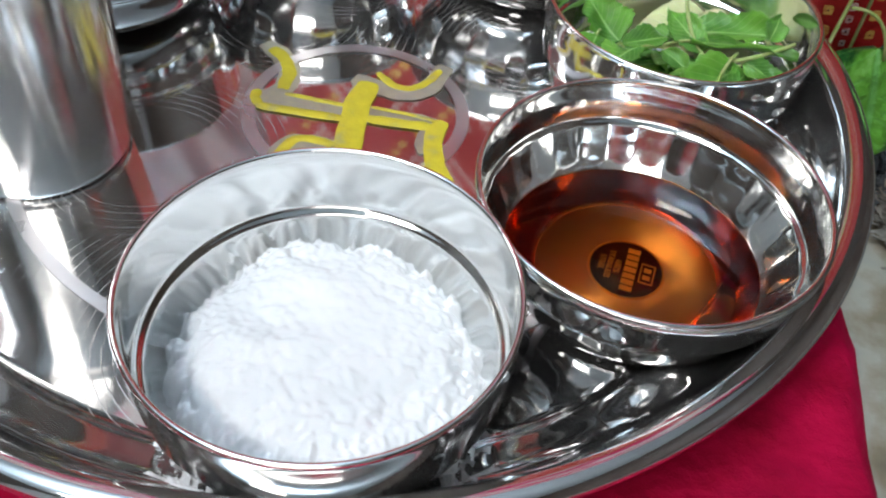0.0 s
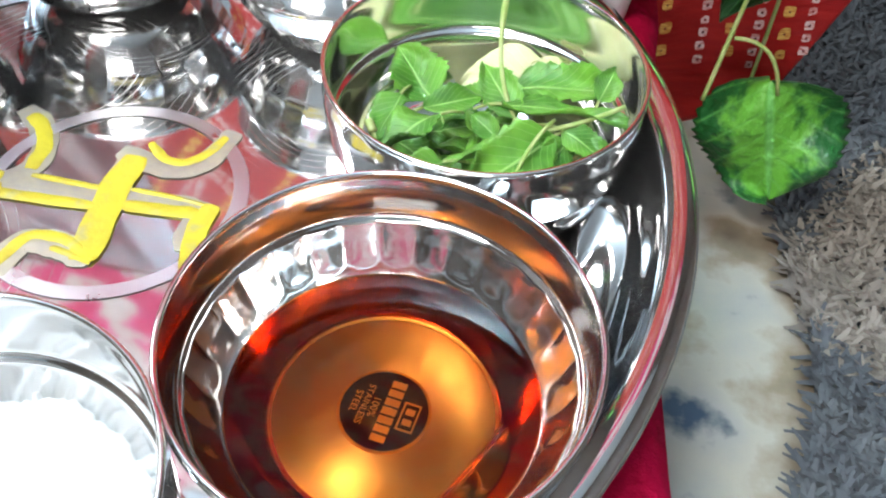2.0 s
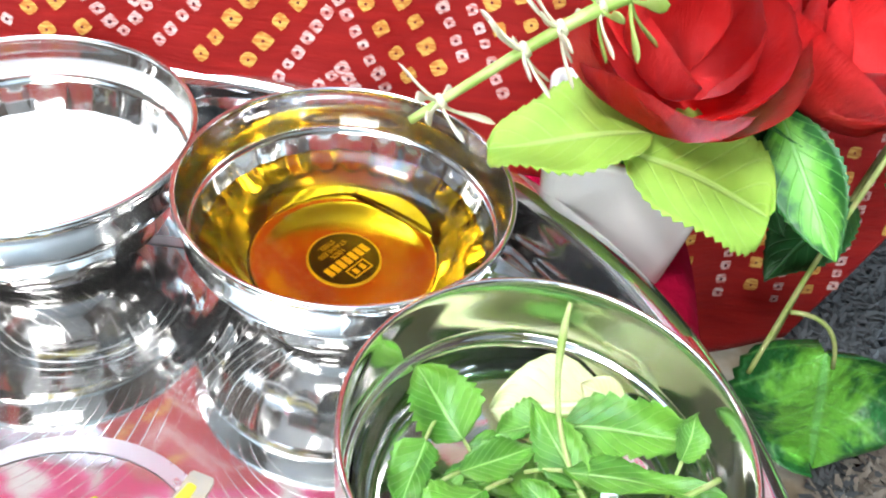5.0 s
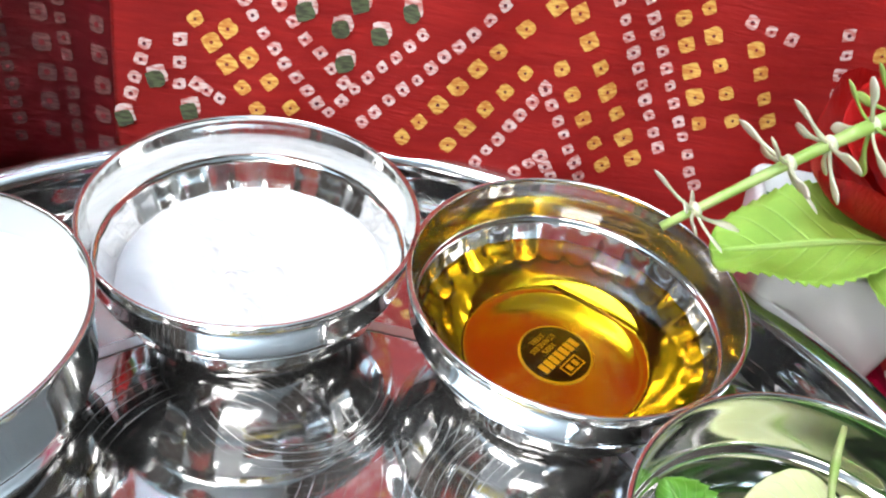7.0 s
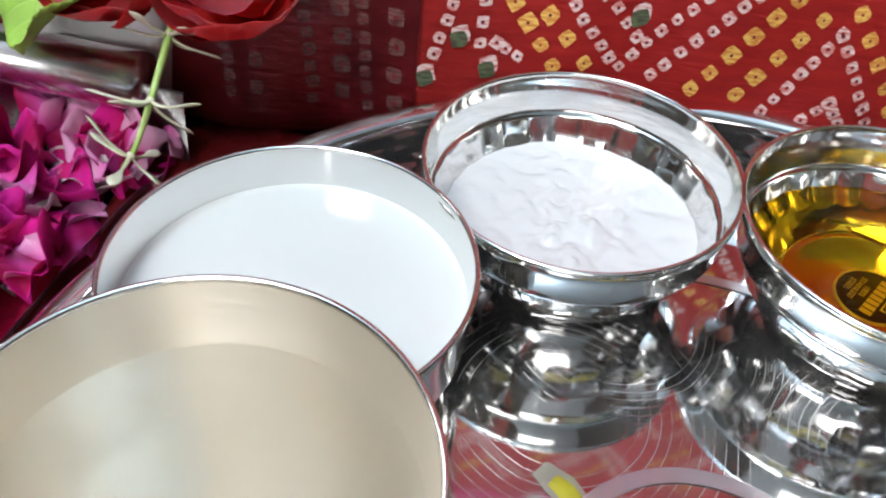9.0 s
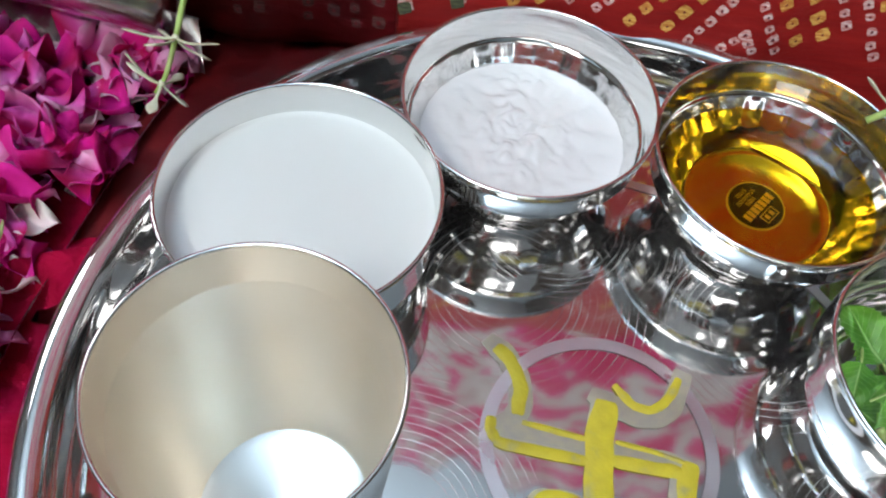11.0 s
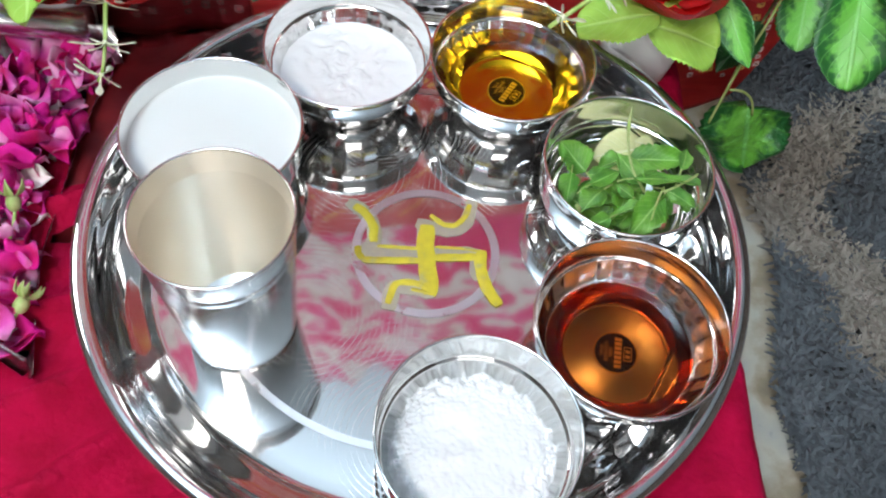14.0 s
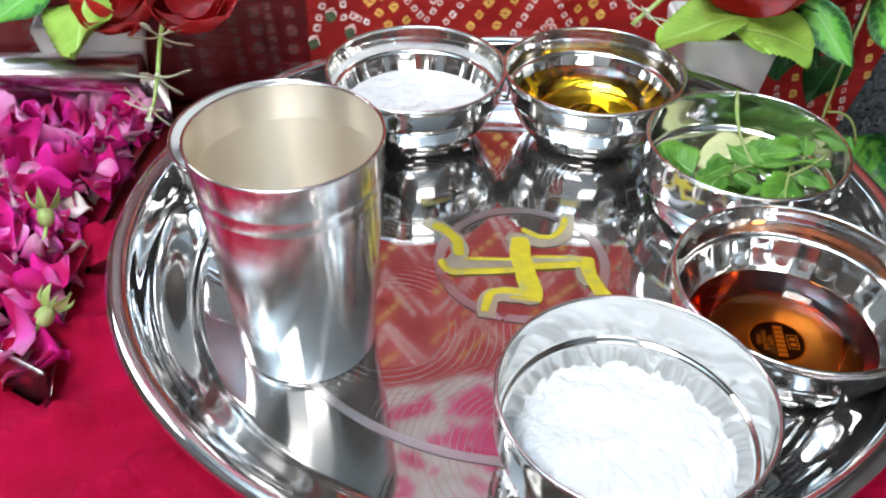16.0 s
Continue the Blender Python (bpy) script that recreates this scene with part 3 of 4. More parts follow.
# floral hanging above the printed cloth, met only in the steel's reflections
bm = bmesh.new()
vs = [[bm.verts.new((-0.46 + 0.78 * i / 60, 0.262 + 0.05 * (k / 20) + 0.006 * math.sin(i * 0.7), 0.345 + (0.63 + 0.03 * math.sin(i * 0.45) + 0.025 * math.sin(i * 1.3 + 1)) * k / 20)) for i in range(61)] for k in range(21)]
for a, b in zip(vs, vs[1:]):
    for i in range(60):
        bm.faces.new((a[i], a[i + 1], b[i + 1], b[i]))
bmesh.ops.solidify(bm, geom=list(bm.faces), thickness=-0.001)
part_ob = part("floral_hanging", bm, FLORAL)
tagged(part_ob, "pink and white floral cloth hanging over the red cloth", "cloth")


# ---- the tray ----
TC = (0.0404, -0.0114)
tray = thing("steel_tray", pose(*TC, 0), "large round polished steel tray with a stepped rim on red velvet", "tray")
inside = soften([(0.0, 0.0), (0.06, 0.0), (0.1335, 0.0), (0.1385, 0.0003), (0.1400, 0.0040), (0.1440, 0.0056), (0.1500, 0.0080), (0.1545, 0.0120), (0.1560, 0.0175), (0.1590, 0.0225), (0.1605, 0.0275), (0.1640, 0.0295), (0.1680, 0.0290), (0.1697, 0.0268), (0.1688, 0.0245), (0.1665, 0.0245)], 2)
outside = [(0.1660, 0.0245), (0.1655, 0.0262), (0.1625, 0.0262), (0.1600, 0.0215), (0.1572, 0.0165), (0.1555, 0.0108), (0.1505, 0.0065), (0.1445, 0.0040), (0.1412, 0.0025), (0.1400, -0.0015), (0.1330, -0.0018), (0.0, -0.0018)]
part("dish", lathe(inside + outside, 192), TRAY, tray)
RC = (0.0451 - TC[0], -0.0128 - TC[1])


def flat_ring(r0, r1, z, a0=0.0, a1=2 * math.pi, seg=96, centre=(0, 0)):
    bm = bmesh.new()
    prev = None
    for k in range(seg + 1):
        a = a0 + (a1 - a0) * k / seg
        c, s = math.cos(a), math.sin(a)
        cur = [bm.verts.new((centre[0] + r * c, centre[1] + r * s, z)) for r in (r0, r1)]
        if prev:
            bm.faces.new((prev[0], prev[1], cur[1], cur[0]))
        prev = cur
    bmesh.ops.remove_doubles(bm, verts=bm.verts, dist=1e-6)
    return bm


part("etched_ring", flat_ring(0.0350, 0.0395, 0.0004, centre=RC), ETCHED, tray, "pale etched ring round the middle")
part("etched_ring", flat_ring(0.1080, 0.1118, 0.0004), ETCHED, tray, "pale etched ring near the edge")


# yellow sign painted in the middle of the tray
def stroke(points, width, z, height, seed):
    """A hand-painted band of paste along a line, thicker in the middle."""
    r = random.Random(seed)
    bm = bmesh.new()
    pts = [Vector((*p, 0)) for p in points]
    rows = []
    n = len(pts)
    for i, p in enumerate(pts):
        d = (pts[min(i + 1, n - 1)] - pts[max(i - 1, 0)]).normalized()
        side = Vector((-d.y, d.x, 0))
        t = i / (n - 1)
        w = width / 2 * (0.72 + 0.36 * min(1, 6 * t, 6 * (1 - t)) ** 0.5)
        rows.append([bm.verts.new(p + side * (w * u * (1 + 0.22 * noise.noise((i * 0.22, seed * 3.7, math.copysign(2.0, u)))) ) + Vector((0, 0, z + height * (1 - u * u) * r.uniform(0.7, 1.2)))) for u in (-1, -0.7, -0.3, 0.1, 0.5, 0.8, 1)])
    for a, b in zip(rows, rows[1:]):
        for k in range(6):
            bm.faces.new((a[k], b[k], b[k + 1], a[k + 1]))
    return bm


def spline(pts, n=10):
    out = []
    for i in range(len(pts) - 1):
        p0, p1, p2, p3 = (Vector(pts[max(i - 1, 0)]), Vector(pts[i]), Vector(pts[i + 1]), Vector(pts[min(i + 2, len(pts) - 1)]))
        for k in range(n):
            t = k / n
            out.append(0.5 * (2 * p1 + (p2 - p0) * t + (2 * p0 - 5 * p1 + 4 * p2 - p3) * t * t + (3 * p1 - p0 - 3 * p2 + p3) * t ** 3))
    out.append(Vector(pts[-1]))
    return out


sign = thing("painted_sign", pose(0, 0, 0), "yellow turmeric paste sign painted by hand on the tray", "painted sign")
SMEARS = ((((0.0026, 0.0178), (0.0120, 0.0107), (0.0167, 0.0019), (0.0172, -0.0075), (0.0105, -0.0145)), 0.0075),
          (((0.0095, -0.0148), (0.0230, -0.0150), (0.0410, -0.0155)), 0.0095),
          (((0.0500, -0.0136), (0.0620, -0.0137), (0.0725, -0.0143)), 0.0080),
          (((0.0452, 0.0050), (0.0448, -0.0080), (0.0470, -0.0200)), 0.0084),
          (((0.0725, -0.0110), (0.0712, -0.0231), (0.0730, -0.0300)), 0.0060),
          (((0.0498, -0.0380), (0.0427, -0.0356), (0.0357, -0.0345), (0.0279, -0.0364), (0.0250, -0.0480)), 0.0085),
          (((0.0400, 0.0050), (0.0491, 0.0020), (0.0588, 0.0004), (0.0670, 0.0052), (0.0714, 0.0205)), 0.0072))
STROKES = ((((0.0062, 0.0149), (0.0120, 0.0107), (0.0167, 0.0019), (0.0171, -0.0082)), 0.0046),
           (((0.0088, -0.0105), (0.0092, -0.0150), (0.0118, -0.0185)), 0.0034),
           (((0.0110, -0.0187), (0.0227, -0.0191), (0.0420, -0.0189)), 0.0036),
           (((0.0190, -0.0104), (0.0300, -0.0110), (0.0406, -0.0116)), 0.0021),
           (((0.0500, -0.0168), (0.0622, -0.0166), (0.0722, -0.0162)), 0.0044),
           (((0.0500, -0.0104), (0.0618, -0.0110), (0.0730, -0.0124)), 0.0017),
           (((0.0749, -0.0120), (0.0740, -0.0231), (0.0769, -0.0348), (0.0826, -0.0452)), 0.0060),
           (((0.0458, 0.0034), (0.0453, -0.0165), (0.0472, -0.0392)), 0.0088),
           (((0.0500, -0.0388), (0.0427, -0.0338), (0.0357, -0.0322), (0.0285, -0.0340), (0.0250, -0.0450)), 0.0034),
           (((0.0500, -0.0394), (0.0430, -0.0376), (0.0370, -0.0362)), 0.0020),
           (((0.0480, 0.0099), (0.0542, 0.0043), (0.0610, 0.0035), (0.0667, 0.0091), (0.0698, 0.0172)), 0.0030))
for k, (line, width) in enumerate(SMEARS):
    part("grey_smear", stroke(spline(line), width, 0.0003 + 0.00002 * k, 0.00012, 20 + k), SMEAR, sign, "greyish thin paste smear")
for k, (line, width) in enumerate(STROKES):
    part("yellow_stroke", stroke(spline(line), width, 0.0005 + 0.00002 * k, 0.0004, 40 + k), YELLOW, sign)


# ---- bowls ----
def bowl(name, x, y, R, h, fluted, label, foot=0.0245, band=(0.0200, 0.0060)):
    b = thing(name, pose(x, y, 0.0006), label, "bowl", "steel bowls on the tray")
    if fluted:
        ins = soften([(0.0, 0.0024), (0.020, 0.0024), (0.0275, 0.0024), (0.0290, 0.0036), (0.0325, 0.0070), (0.0372, 0.0130), (0.0405, 0.0190), (0.0424, 0.0240), (0.0428, 0.0256), (0.0440, 0.0264), (0.0442, 0.0285), (0.0450, 0.0340), (0.0462, h - 0.0012), (R - 0.0008, h)], 2)
        outs = soften([(R - 0.0002, h - 0.001), (0.0470, h - 0.0022), (0.0458, 0.0330), (0.0450, 0.0280), (0.0452, 0.0266), (0.0440, 0.0254), (0.0434, 0.0243), (0.0416, 0.0188), (0.0384, 0.0126), (0.0337, 0.0062), (0.0292, 0.0026), (foot + 0.001, 0.0012), (foot, 0.0), (foot - 0.002, 0.0), (foot - 0.003, 0.0012), (0.0, 0.0012)], 2)
    else:
        ins = soften([(0.0, 0.0024), (0.024, 0.0024), (0.0330, 0.0032), (0.0385, 0.0080), (0.0408, 0.0145), (0.0414, 0.0200), (0.0418, 0.0214), (0.0436, 0.0224), (0.0438, 0.0250), (0.0444, 0.0330), (R - 0.0012, h - 0.0015), (R - 0.0008, h)], 2)
        outs = soften([(R - 0.0002, h - 0.001), (R - 0.0003, h - 0.0025), (0.0453, 0.0330), (0.0447, 0.0240), (0.0445, 0.0215), (0.0430, 0.0200), (0.0420, 0.0140), (0.0396, 0.0070), (0.0335, 0.0020), (foot + 0.002, 0.0010), (foot, 0.0), (foot - 0.002, 0.0), (foot - 0.003, 0.0012), (0.0, 0.0012)], 2)

    def flute(prof):
        def depth(i):
            r, z = prof[i]
            return 1.6 * max(0.0, 1 - ((z - band[0]) / band[1]) ** 4) if r > 0.034 else 0.0
        return depth
    prof = ins + outs
    fl = None
    if fluted:
        fi, fo = flute(ins), flute(outs)
        fl = lambda i: fi(i) if i < len(ins) else 1.1 * max(0.0, 1 - ((outs[i - len(ins)][1] - 0.0150) / 0.0085) ** 4)
    part("bowl_body", lathe(prof, 196, fl), STEEL, b)
    part("rolled_rim", ring_bead(R - 0.0007, h - 0.0004, 0.0008, 160), STEEL, b)
    return b


def sticker(parent, turn):
    """Round black and gold maker's label on the bottom of a bowl."""
    hold = part("round_sticker", lathe([(0.0, 0.0030), (0.0112, 0.0030), (0.0112, 0.0026)], 64), GOLD, parent, "round black and gold paper sticker")
    hold.matrix_basis = pose(0, 0, 0, 0, 0, turn)
    part("black_field", lathe([(0.0, 0.0033), (0.0105, 0.0033), (0.0105, 0.0029)], 64), BLACK, hold)
    # the maker's name as plain bars
    for k in range(7):
        x = -0.0074 + k * 0.00247
        part("bar", slab(x - 0.0009, x + 0.0009, -0.0006, 0.0030, 0.0033, 0.0036), GOLD, hold, smooth=False)
    for dx, dy, sx, sy in ((0, 0.0080, 0.0036, 0.0002), (0, 0.0042, 0.0036, 0.0002), (-0.0036, 0.0061, 0.0002, 0.0021), (0.0036, 0.0061, 0.0002, 0.0021)):
        part("box_line", slab(dx - sx, dx + sx, dy - sy, dy + sy, 0.0033, 0.0036), GOLD, hold, smooth=False)
    for dx in (-0.0014, 0.0014):
        part("bar", slab(dx - 0.0008, dx + 0.0008, 0.0050, 0.0072, 0.0033, 0.0036), GOLD, hold, smooth=False)
    for words, y, s in (("100%", -0.0026, 0.0026), ("STAINLESS", -0.0049, 0.0024), ("STEEL", -0.0072, 0.0024)):
        part("lettering", text_bm(words, s, 0, y, 0.0035), GOLD, hold, smooth=False)


amber_bowl = bowl("steel_bowl", 0.1388, -0.0734, 0.0467, 0.0395, True, "fluted polished steel bowl holding dark amber liquid on the tray")
gold_bowl = bowl("steel_bowl", 0.0932, 0.0912, 0.0470, 0.0400, True, "fluted polished steel bowl holding golden oil on the tray", band=(0.0180, 0.0072))
curd_bowl = bowl("steel_bowl", 0.0010, 0.0964, 0.0469, 0.0400, True, "fluted polished steel bowl filled with white curd on the tray")
milk_bowl = bowl("steel_bowl", -0.0661, 0.0340, 0.0464, 0.0425, False, "plain polished steel bowl filled with milk behind the tumbler")
leaf_bowl = bowl("steel_bowl", 0.1491, 0.0180, 0.0452, 0.0415, False, "plain polished steel bowl heaped with basil leaves on the tray")
sugar_bowl = bowl("steel_bowl", 0.0642, -0.1261, 0.0454, 0.0420, False, "plain polished steel bowl filled with white powder on the tray")
for b in (amber_bowl,):
    part("turned_bottom", lathe([(0.0, 0.00262), (0.012, 0.00262), (0.0262, 0.00262), (0.0266, 0.0022)], 96), TURNED, b, "turned steel bottom with radial shine")
sticker(amber_bowl, -100)
sticker(gold_bowl, -123)


def pool(name, x, y, z, r, material, label, category, lumps=0.0, seed=0, rise=0.0):
    bm = bmesh.new()
    n, seg = 40, 128
    rings = [[bm.verts.new((0, 0, rise))]]
    for i in range(1, n + 1):
        q = i / n
        ring = []
        for k in range(seg):
            a = 2 * math.pi * k / seg
            px, py = r * q * math.cos(a), r * q * math.sin(a)
            h = rise * (1 - q ** 3)
            if lumps:
                f = min(1.0, (1 - q) * 5)
                thick = 0.22 + 0.9 * math.exp(-(((px + 0.35 * py - 0.004) / 0.016) ** 2)) * max(0.0, 0.5 + noise.noise((px * 38 + seed, py * 38, 7)))
                h += f * lumps * thick * (1.5 * abs(noise.noise((px * 95 + seed, py * 95, 0))) + 0.8 * abs(noise.noise((px * 210 + seed, py * 210, 3))))
            h += 0.0006 * max(0, (q - 0.95) / 0.05) ** 2
            ring.append(bm.verts.new((px, py, h)))
        rings.append(ring)
    for a, b in zip(rings, rings[1:]):
        for k in range(seg):
            q = list(dict.fromkeys((a[k % len(a)], b[k], b[(k + 1) % seg], a[(k + 1) % len(a)])))
            bm.faces.new(q)
    ob = part(name, bm, material)
    ob.matrix_basis = pose(x, y, z)
    return tagged(ob, label, category)


amber = pool("amber_liquid", 0.1388, -0.0734, 0.0128, 0.0378, AMBER, "clear dark amber liquid half filling a steel bowl", "liquid")
# added tinted skirt: mimics light's longer, redder path through the liquid by the wall
part("path_tint_skirt", lathe(soften([(0.0270, -0.0098), (0.0288, -0.0085), (0.0322, -0.0052), (0.0362, -0.0003)], 2), 128), AMBER_PATH, amber, "added red tinted skirt that mimics light's longer path through the liquid")
pool("golden_oil", 0.0932, 0.0912, 0.0205, 0.0413, GOLDEN, "clear golden oil half filling a steel bowl", "liquid")
pool("milk", -0.0661, 0.0340, 0.0302, 0.0445, MILK, "smooth white milk nearly filling a steel bowl", "milk")
pool("curd", 0.0010, 0.0964, 0.0172, 0.0404, CURD, "thick lumpy white curd in a steel bowl", "curd", 0.0042, 3)


def powder():
    bm = bmesh.new()
    n = 170
    vs = {}
    for i in range(n + 1):
        for j in range(n + 1):
            x, y = (2 * i / n - 1) * 0.0415, (2 * j / n - 1) * 0.0415
            q = math.hypot(x, y) / 0.0396
            edge = 1 + 0.05 * noise.noise((x * 90, y * 90, 9)) + 0.09 * noise.noise((x * 230, y * 230, 4)) + 0.06 * noise.noise((x * 600, y * 600, 6))
            if q > 1.06 * edge:
                continue
            p = min(1, q / edge)
            h = 0.0085 * (1 - p ** 2) + 0.0105 * (1 - p ** 12) + 0.0055
            h += 0.0034 * noise.noise((x * 34, y * 34, 1)) + 0.0003 * noise.noise((x * 420, y * 420, 3))
            # crumbly where it was broken up, smooth where a spoon pressed it
            crumb = max(0.0, min(1.0, 0.45 + 1.6 * noise.noise((x * 42, y * 42, 8)) + 0.5 * p ** 4))
            h += crumb * (0.0022 * abs(noise.noise((x * 85, y * 85, 2))) + 0.0009 * abs(noise.noise((x * 240, y * 240, 5))))
            # scoop marks with a broken ridge
            g = math.hypot((x + 0.012) * 0.8, (y - 0.004) * 1.2) / 0.010
            h -= 0.0034 * math.exp(-g ** 4)
            g = math.hypot(x - 0.020, (y + 0.014) * 1.3) / 0.007
            h -= 0.0028 * math.exp(-g ** 2)
            if q > edge:
                h = 0.0065
            vs[i, j] = bm.verts.new((x, y, h))
    for i in range(n):
        for j in range(n):
            k = [(i, j), (i + 1, j), (i + 1, j + 1), (i, j + 1)]
            if all(c in vs for c in k):
                bm.faces.new([vs[c] for c in k])
    ob = part("white_powder", bm, SUGAR)
    ob.matrix_basis = pose(0.0642, -0.1261, 0.0008)
    tagged(ob, "heap of lumpy white powdered sugar in a steel bowl", "powdered sugar")


powder()

# ---- tumbler ----
tumbler = thing("steel_tumbler", pose(-0.0474, -0.0552, 0.0004), "tall tapered brushed steel tumbler, empty, standing on the tray", "tumbler")
H = 0.0970
outer = [(0.0, 0.0012), (0.0235, 0.0012), (0.0243, 0.0), (0.0258, 0.0), (0.0266, 0.0015), (0.0270, 0.0030), (0.0323, 0.0770), (0.0322, 0.0775), (0.0324, 0.0782), (0.0327, 0.0830), (0.0326, 0.0835), (0.0329, 0.0842), (0.0336, H - 0.001), (0.0337, H)]
inner = [(0.0330, H), (0.0328, H - 0.001), (0.0321, 0.0842), (0.0318, 0.0835), (0.0319, 0.0830), (0.0262, 0.0045), (0.0252, 0.0032)]
part("outer_wall", lathe(outer, 144), BRUSHED, tumbler)
part("inner_wall", lathe(inner, 144), BRUSHED_IN, tumbler, "satin inside with turning marks")
part("inner_bottom", lathe([(0.0, 0.0022), (0.010, 0.0022), (0.0230, 0.0025), (0.0253, 0.0034)], 96), TURNED, tumbler, "bright turned bottom with radial shine")
part("rolled_rim", ring_bead(0.0334, H, 0.0006, 144), BRUSHED, tumbler)

# ---- basil leaves in the bowl ----
LB = Vector((0.1491, 0.0180, 0.0006))
basil = thing("basil_sprigs", Matrix.Translation(LB), "fresh green basil sprigs heaped in a steel bowl", "basil leaves")
leaf_bank = [mesh_of(leaf_mesh(0.031, 0.0195, 0.40, d, c, 0.14, 9, 0.12, s), "leaf", BASIL) for d, c, s in ((0.15, 0.12, 1), (0.30, 0.20, 2), (-0.10, 0.10, 3), (0.25, -0.12, 4))]


def put(mesh, m, parent, name="leaf", label="", scale=1.0):
    ob = new(name, mesh)
    ob.parent = parent
    ob.matrix_basis = m @ Matrix.Scale(scale, 4)
    return tagged(ob, label)


leaf_bank += [mesh_of(leaf_mesh(0.030, 0.0125, 0.42, d, c, 0.16, 9, 0.14, s), "leaf", BASIL) for d, c, s in ((0.25, 0.2, 5), (-0.15, 0.25, 6))]
rl = random.Random(11)
# leaves that lie on top: base, tip, width, twist, droop
for n, (base_at, tip_at, width, twist, droop) in enumerate((
        ((-0.0160, 0.0130, 0.0150), (-0.0300, 0.0275, 0.0225), 0.0200, -10, 0.04), ((-0.0111, -0.0070, 0.0264), (-0.0265, -0.0205, 0.0254), 0.0150, 12, 0.14),
        ((-0.0167, -0.0015, 0.0234), (0.0012, 0.0077, 0.0254), 0.0100, 24, 0.20), ((0.0080, 0.0190, 0.0180), (0.0375, 0.0130, 0.0285), 0.0190, 14, 0.02),
        ((0.0058, 0.0000, 0.0274), (0.0415, -0.0026, 0.0300), 0.0125, -22, 0.04), ((0.0102, -0.0028, 0.0254), (-0.0018, 0.0155, 0.0300), 0.0125, -25, 0.08),
        ((0.0213, -0.0092, 0.0258), (-0.0005, -0.0350, 0.0245), 0.0195, -12, 0.10), ((0.0240, -0.0070, 0.0264), (0.0384, -0.0149, 0.0244), 0.0105, 15, 0.12),
        ((0.0333, 0.0070, 0.0274), (0.0375, 0.0180, 0.0320), 0.0090, 20, 0.10), ((-0.0252, 0.0086, 0.0190), (-0.0295, -0.0090, 0.0180), 0.0130, 18, 0.15),
        ((-0.0079, -0.0210, 0.0214), (-0.0205, -0.0275, 0.0200), 0.0110, -14, 0.15), ((0.0139, -0.0117, 0.0234), (-0.0085, -0.0195, 0.0224), 0.0090, 22, 0.12),
        ((0.0264, -0.0068, 0.0234), (0.0165, -0.0215, 0.0194), 0.0110, -30, 0.14), ((0.0060, 0.0240, 0.0140), (-0.0080, 0.0170, 0.0140), 0.0130, 10, 0.10),
        ((0.0330, -0.0121, 0.0210), (0.0370, -0.0150, 0.0205), 0.0060, 20, 0.12), ((0.0060, -0.0080, 0.0215), (-0.0030, -0.0010, 0.0235), 0.0080, -30, 0.10))):
    va, vb = Vector(base_at), Vector(tip_at)
    me = mesh_of(leaf_mesh((vb - va).length, width, 0.40, droop, 0.20, 0.20, 9, 0.13, 120 + n, 45, 8, 0.85), "leaf", BASIL)
    put(me, aim(va, vb - va, twist), basil)
    back = (va - vb).normalized()
    part("stem", tube(bezier(va + Vector((0, 0, 0.0001)), va + back * 0.004, va + back * 0.008 - Vector((0, 0, 0.003)), 5), 0.0005, 6), STEM, basil)
# shaded leaves further down, with gaps between
for k in range(44):
    a, r = rl.uniform(0, 6.28), 0.028 * math.sqrt(rl.random())
    put(leaf_bank[rl.randrange(6)], pose(r * math.cos(a), r * math.sin(a) - 0.003, rl.uniform(0.005, 0.0125), rl.uniform(-20, 20), rl.uniform(-16, 8), math.degrees(a) + 180 + rl.uniform(-55, 55)), basil, scale=rl.uniform(0.5, 0.8))
pale = mesh_of(leaf_mesh(0.025, 0.020, 0.5, 0.10, 0.10, 0.04, 8, 0.05, 8, blunt=0.75), "pale_leaf", PALE)
put(pale, aim(Vector((0.0225, 0.0310, 0.0150)), Vector((-0.0340, -0.0060, -0.0015)), -18), basil, "pale_leaf", "pale yellow leaf", 1.30)
put(pale, aim(Vector((0.0245, 0.0285, 0.0175)), Vector((-0.018, 0.004, 0.004)), -40), basil, "pale_leaf", "small pale yellow leaf", 0.50)
part("stem", tube(bezier((0.012, -0.006, 0.024), (0.000, 0.012, 0.028), (0.003, 0.030, 0.050), 12), [0.0007] * 9 + [0.0009, 0.0011, 0.0009, 0.0006], 8), STEM, basil, "long thin green stem sticking up")
part("stem", tube(bezier((-0.0268, -0.0235, 0.0312), (-0.0245, -0.0285, 0.0240), (-0.0100, -0.0320, 0.0200), 8), 0.0007, 8), STEM, basil)
part("stem", tube(bezier((-0.0268, -0.0235, 0.0312), (-0.0275, -0.0225, 0.0322), (-0.0288, -0.0210, 0.0330), 4), 0.0013, 8), STEM, basil, "cut stem end")
part("stem", tube(bezier((0.012, -0.010, 0.026), (0.026, -0.008, 0.028), (0.0400, 0.0010, 0.0315), 8), 0.0007, 8), STEM, basil)
part("stem", tube(bezier((0.012, -0.026, 0.024), (0.016, -0.014, 0.030), (0.021, -0.006, 0.029), 8), 0.0006, 8), STEM, basil)


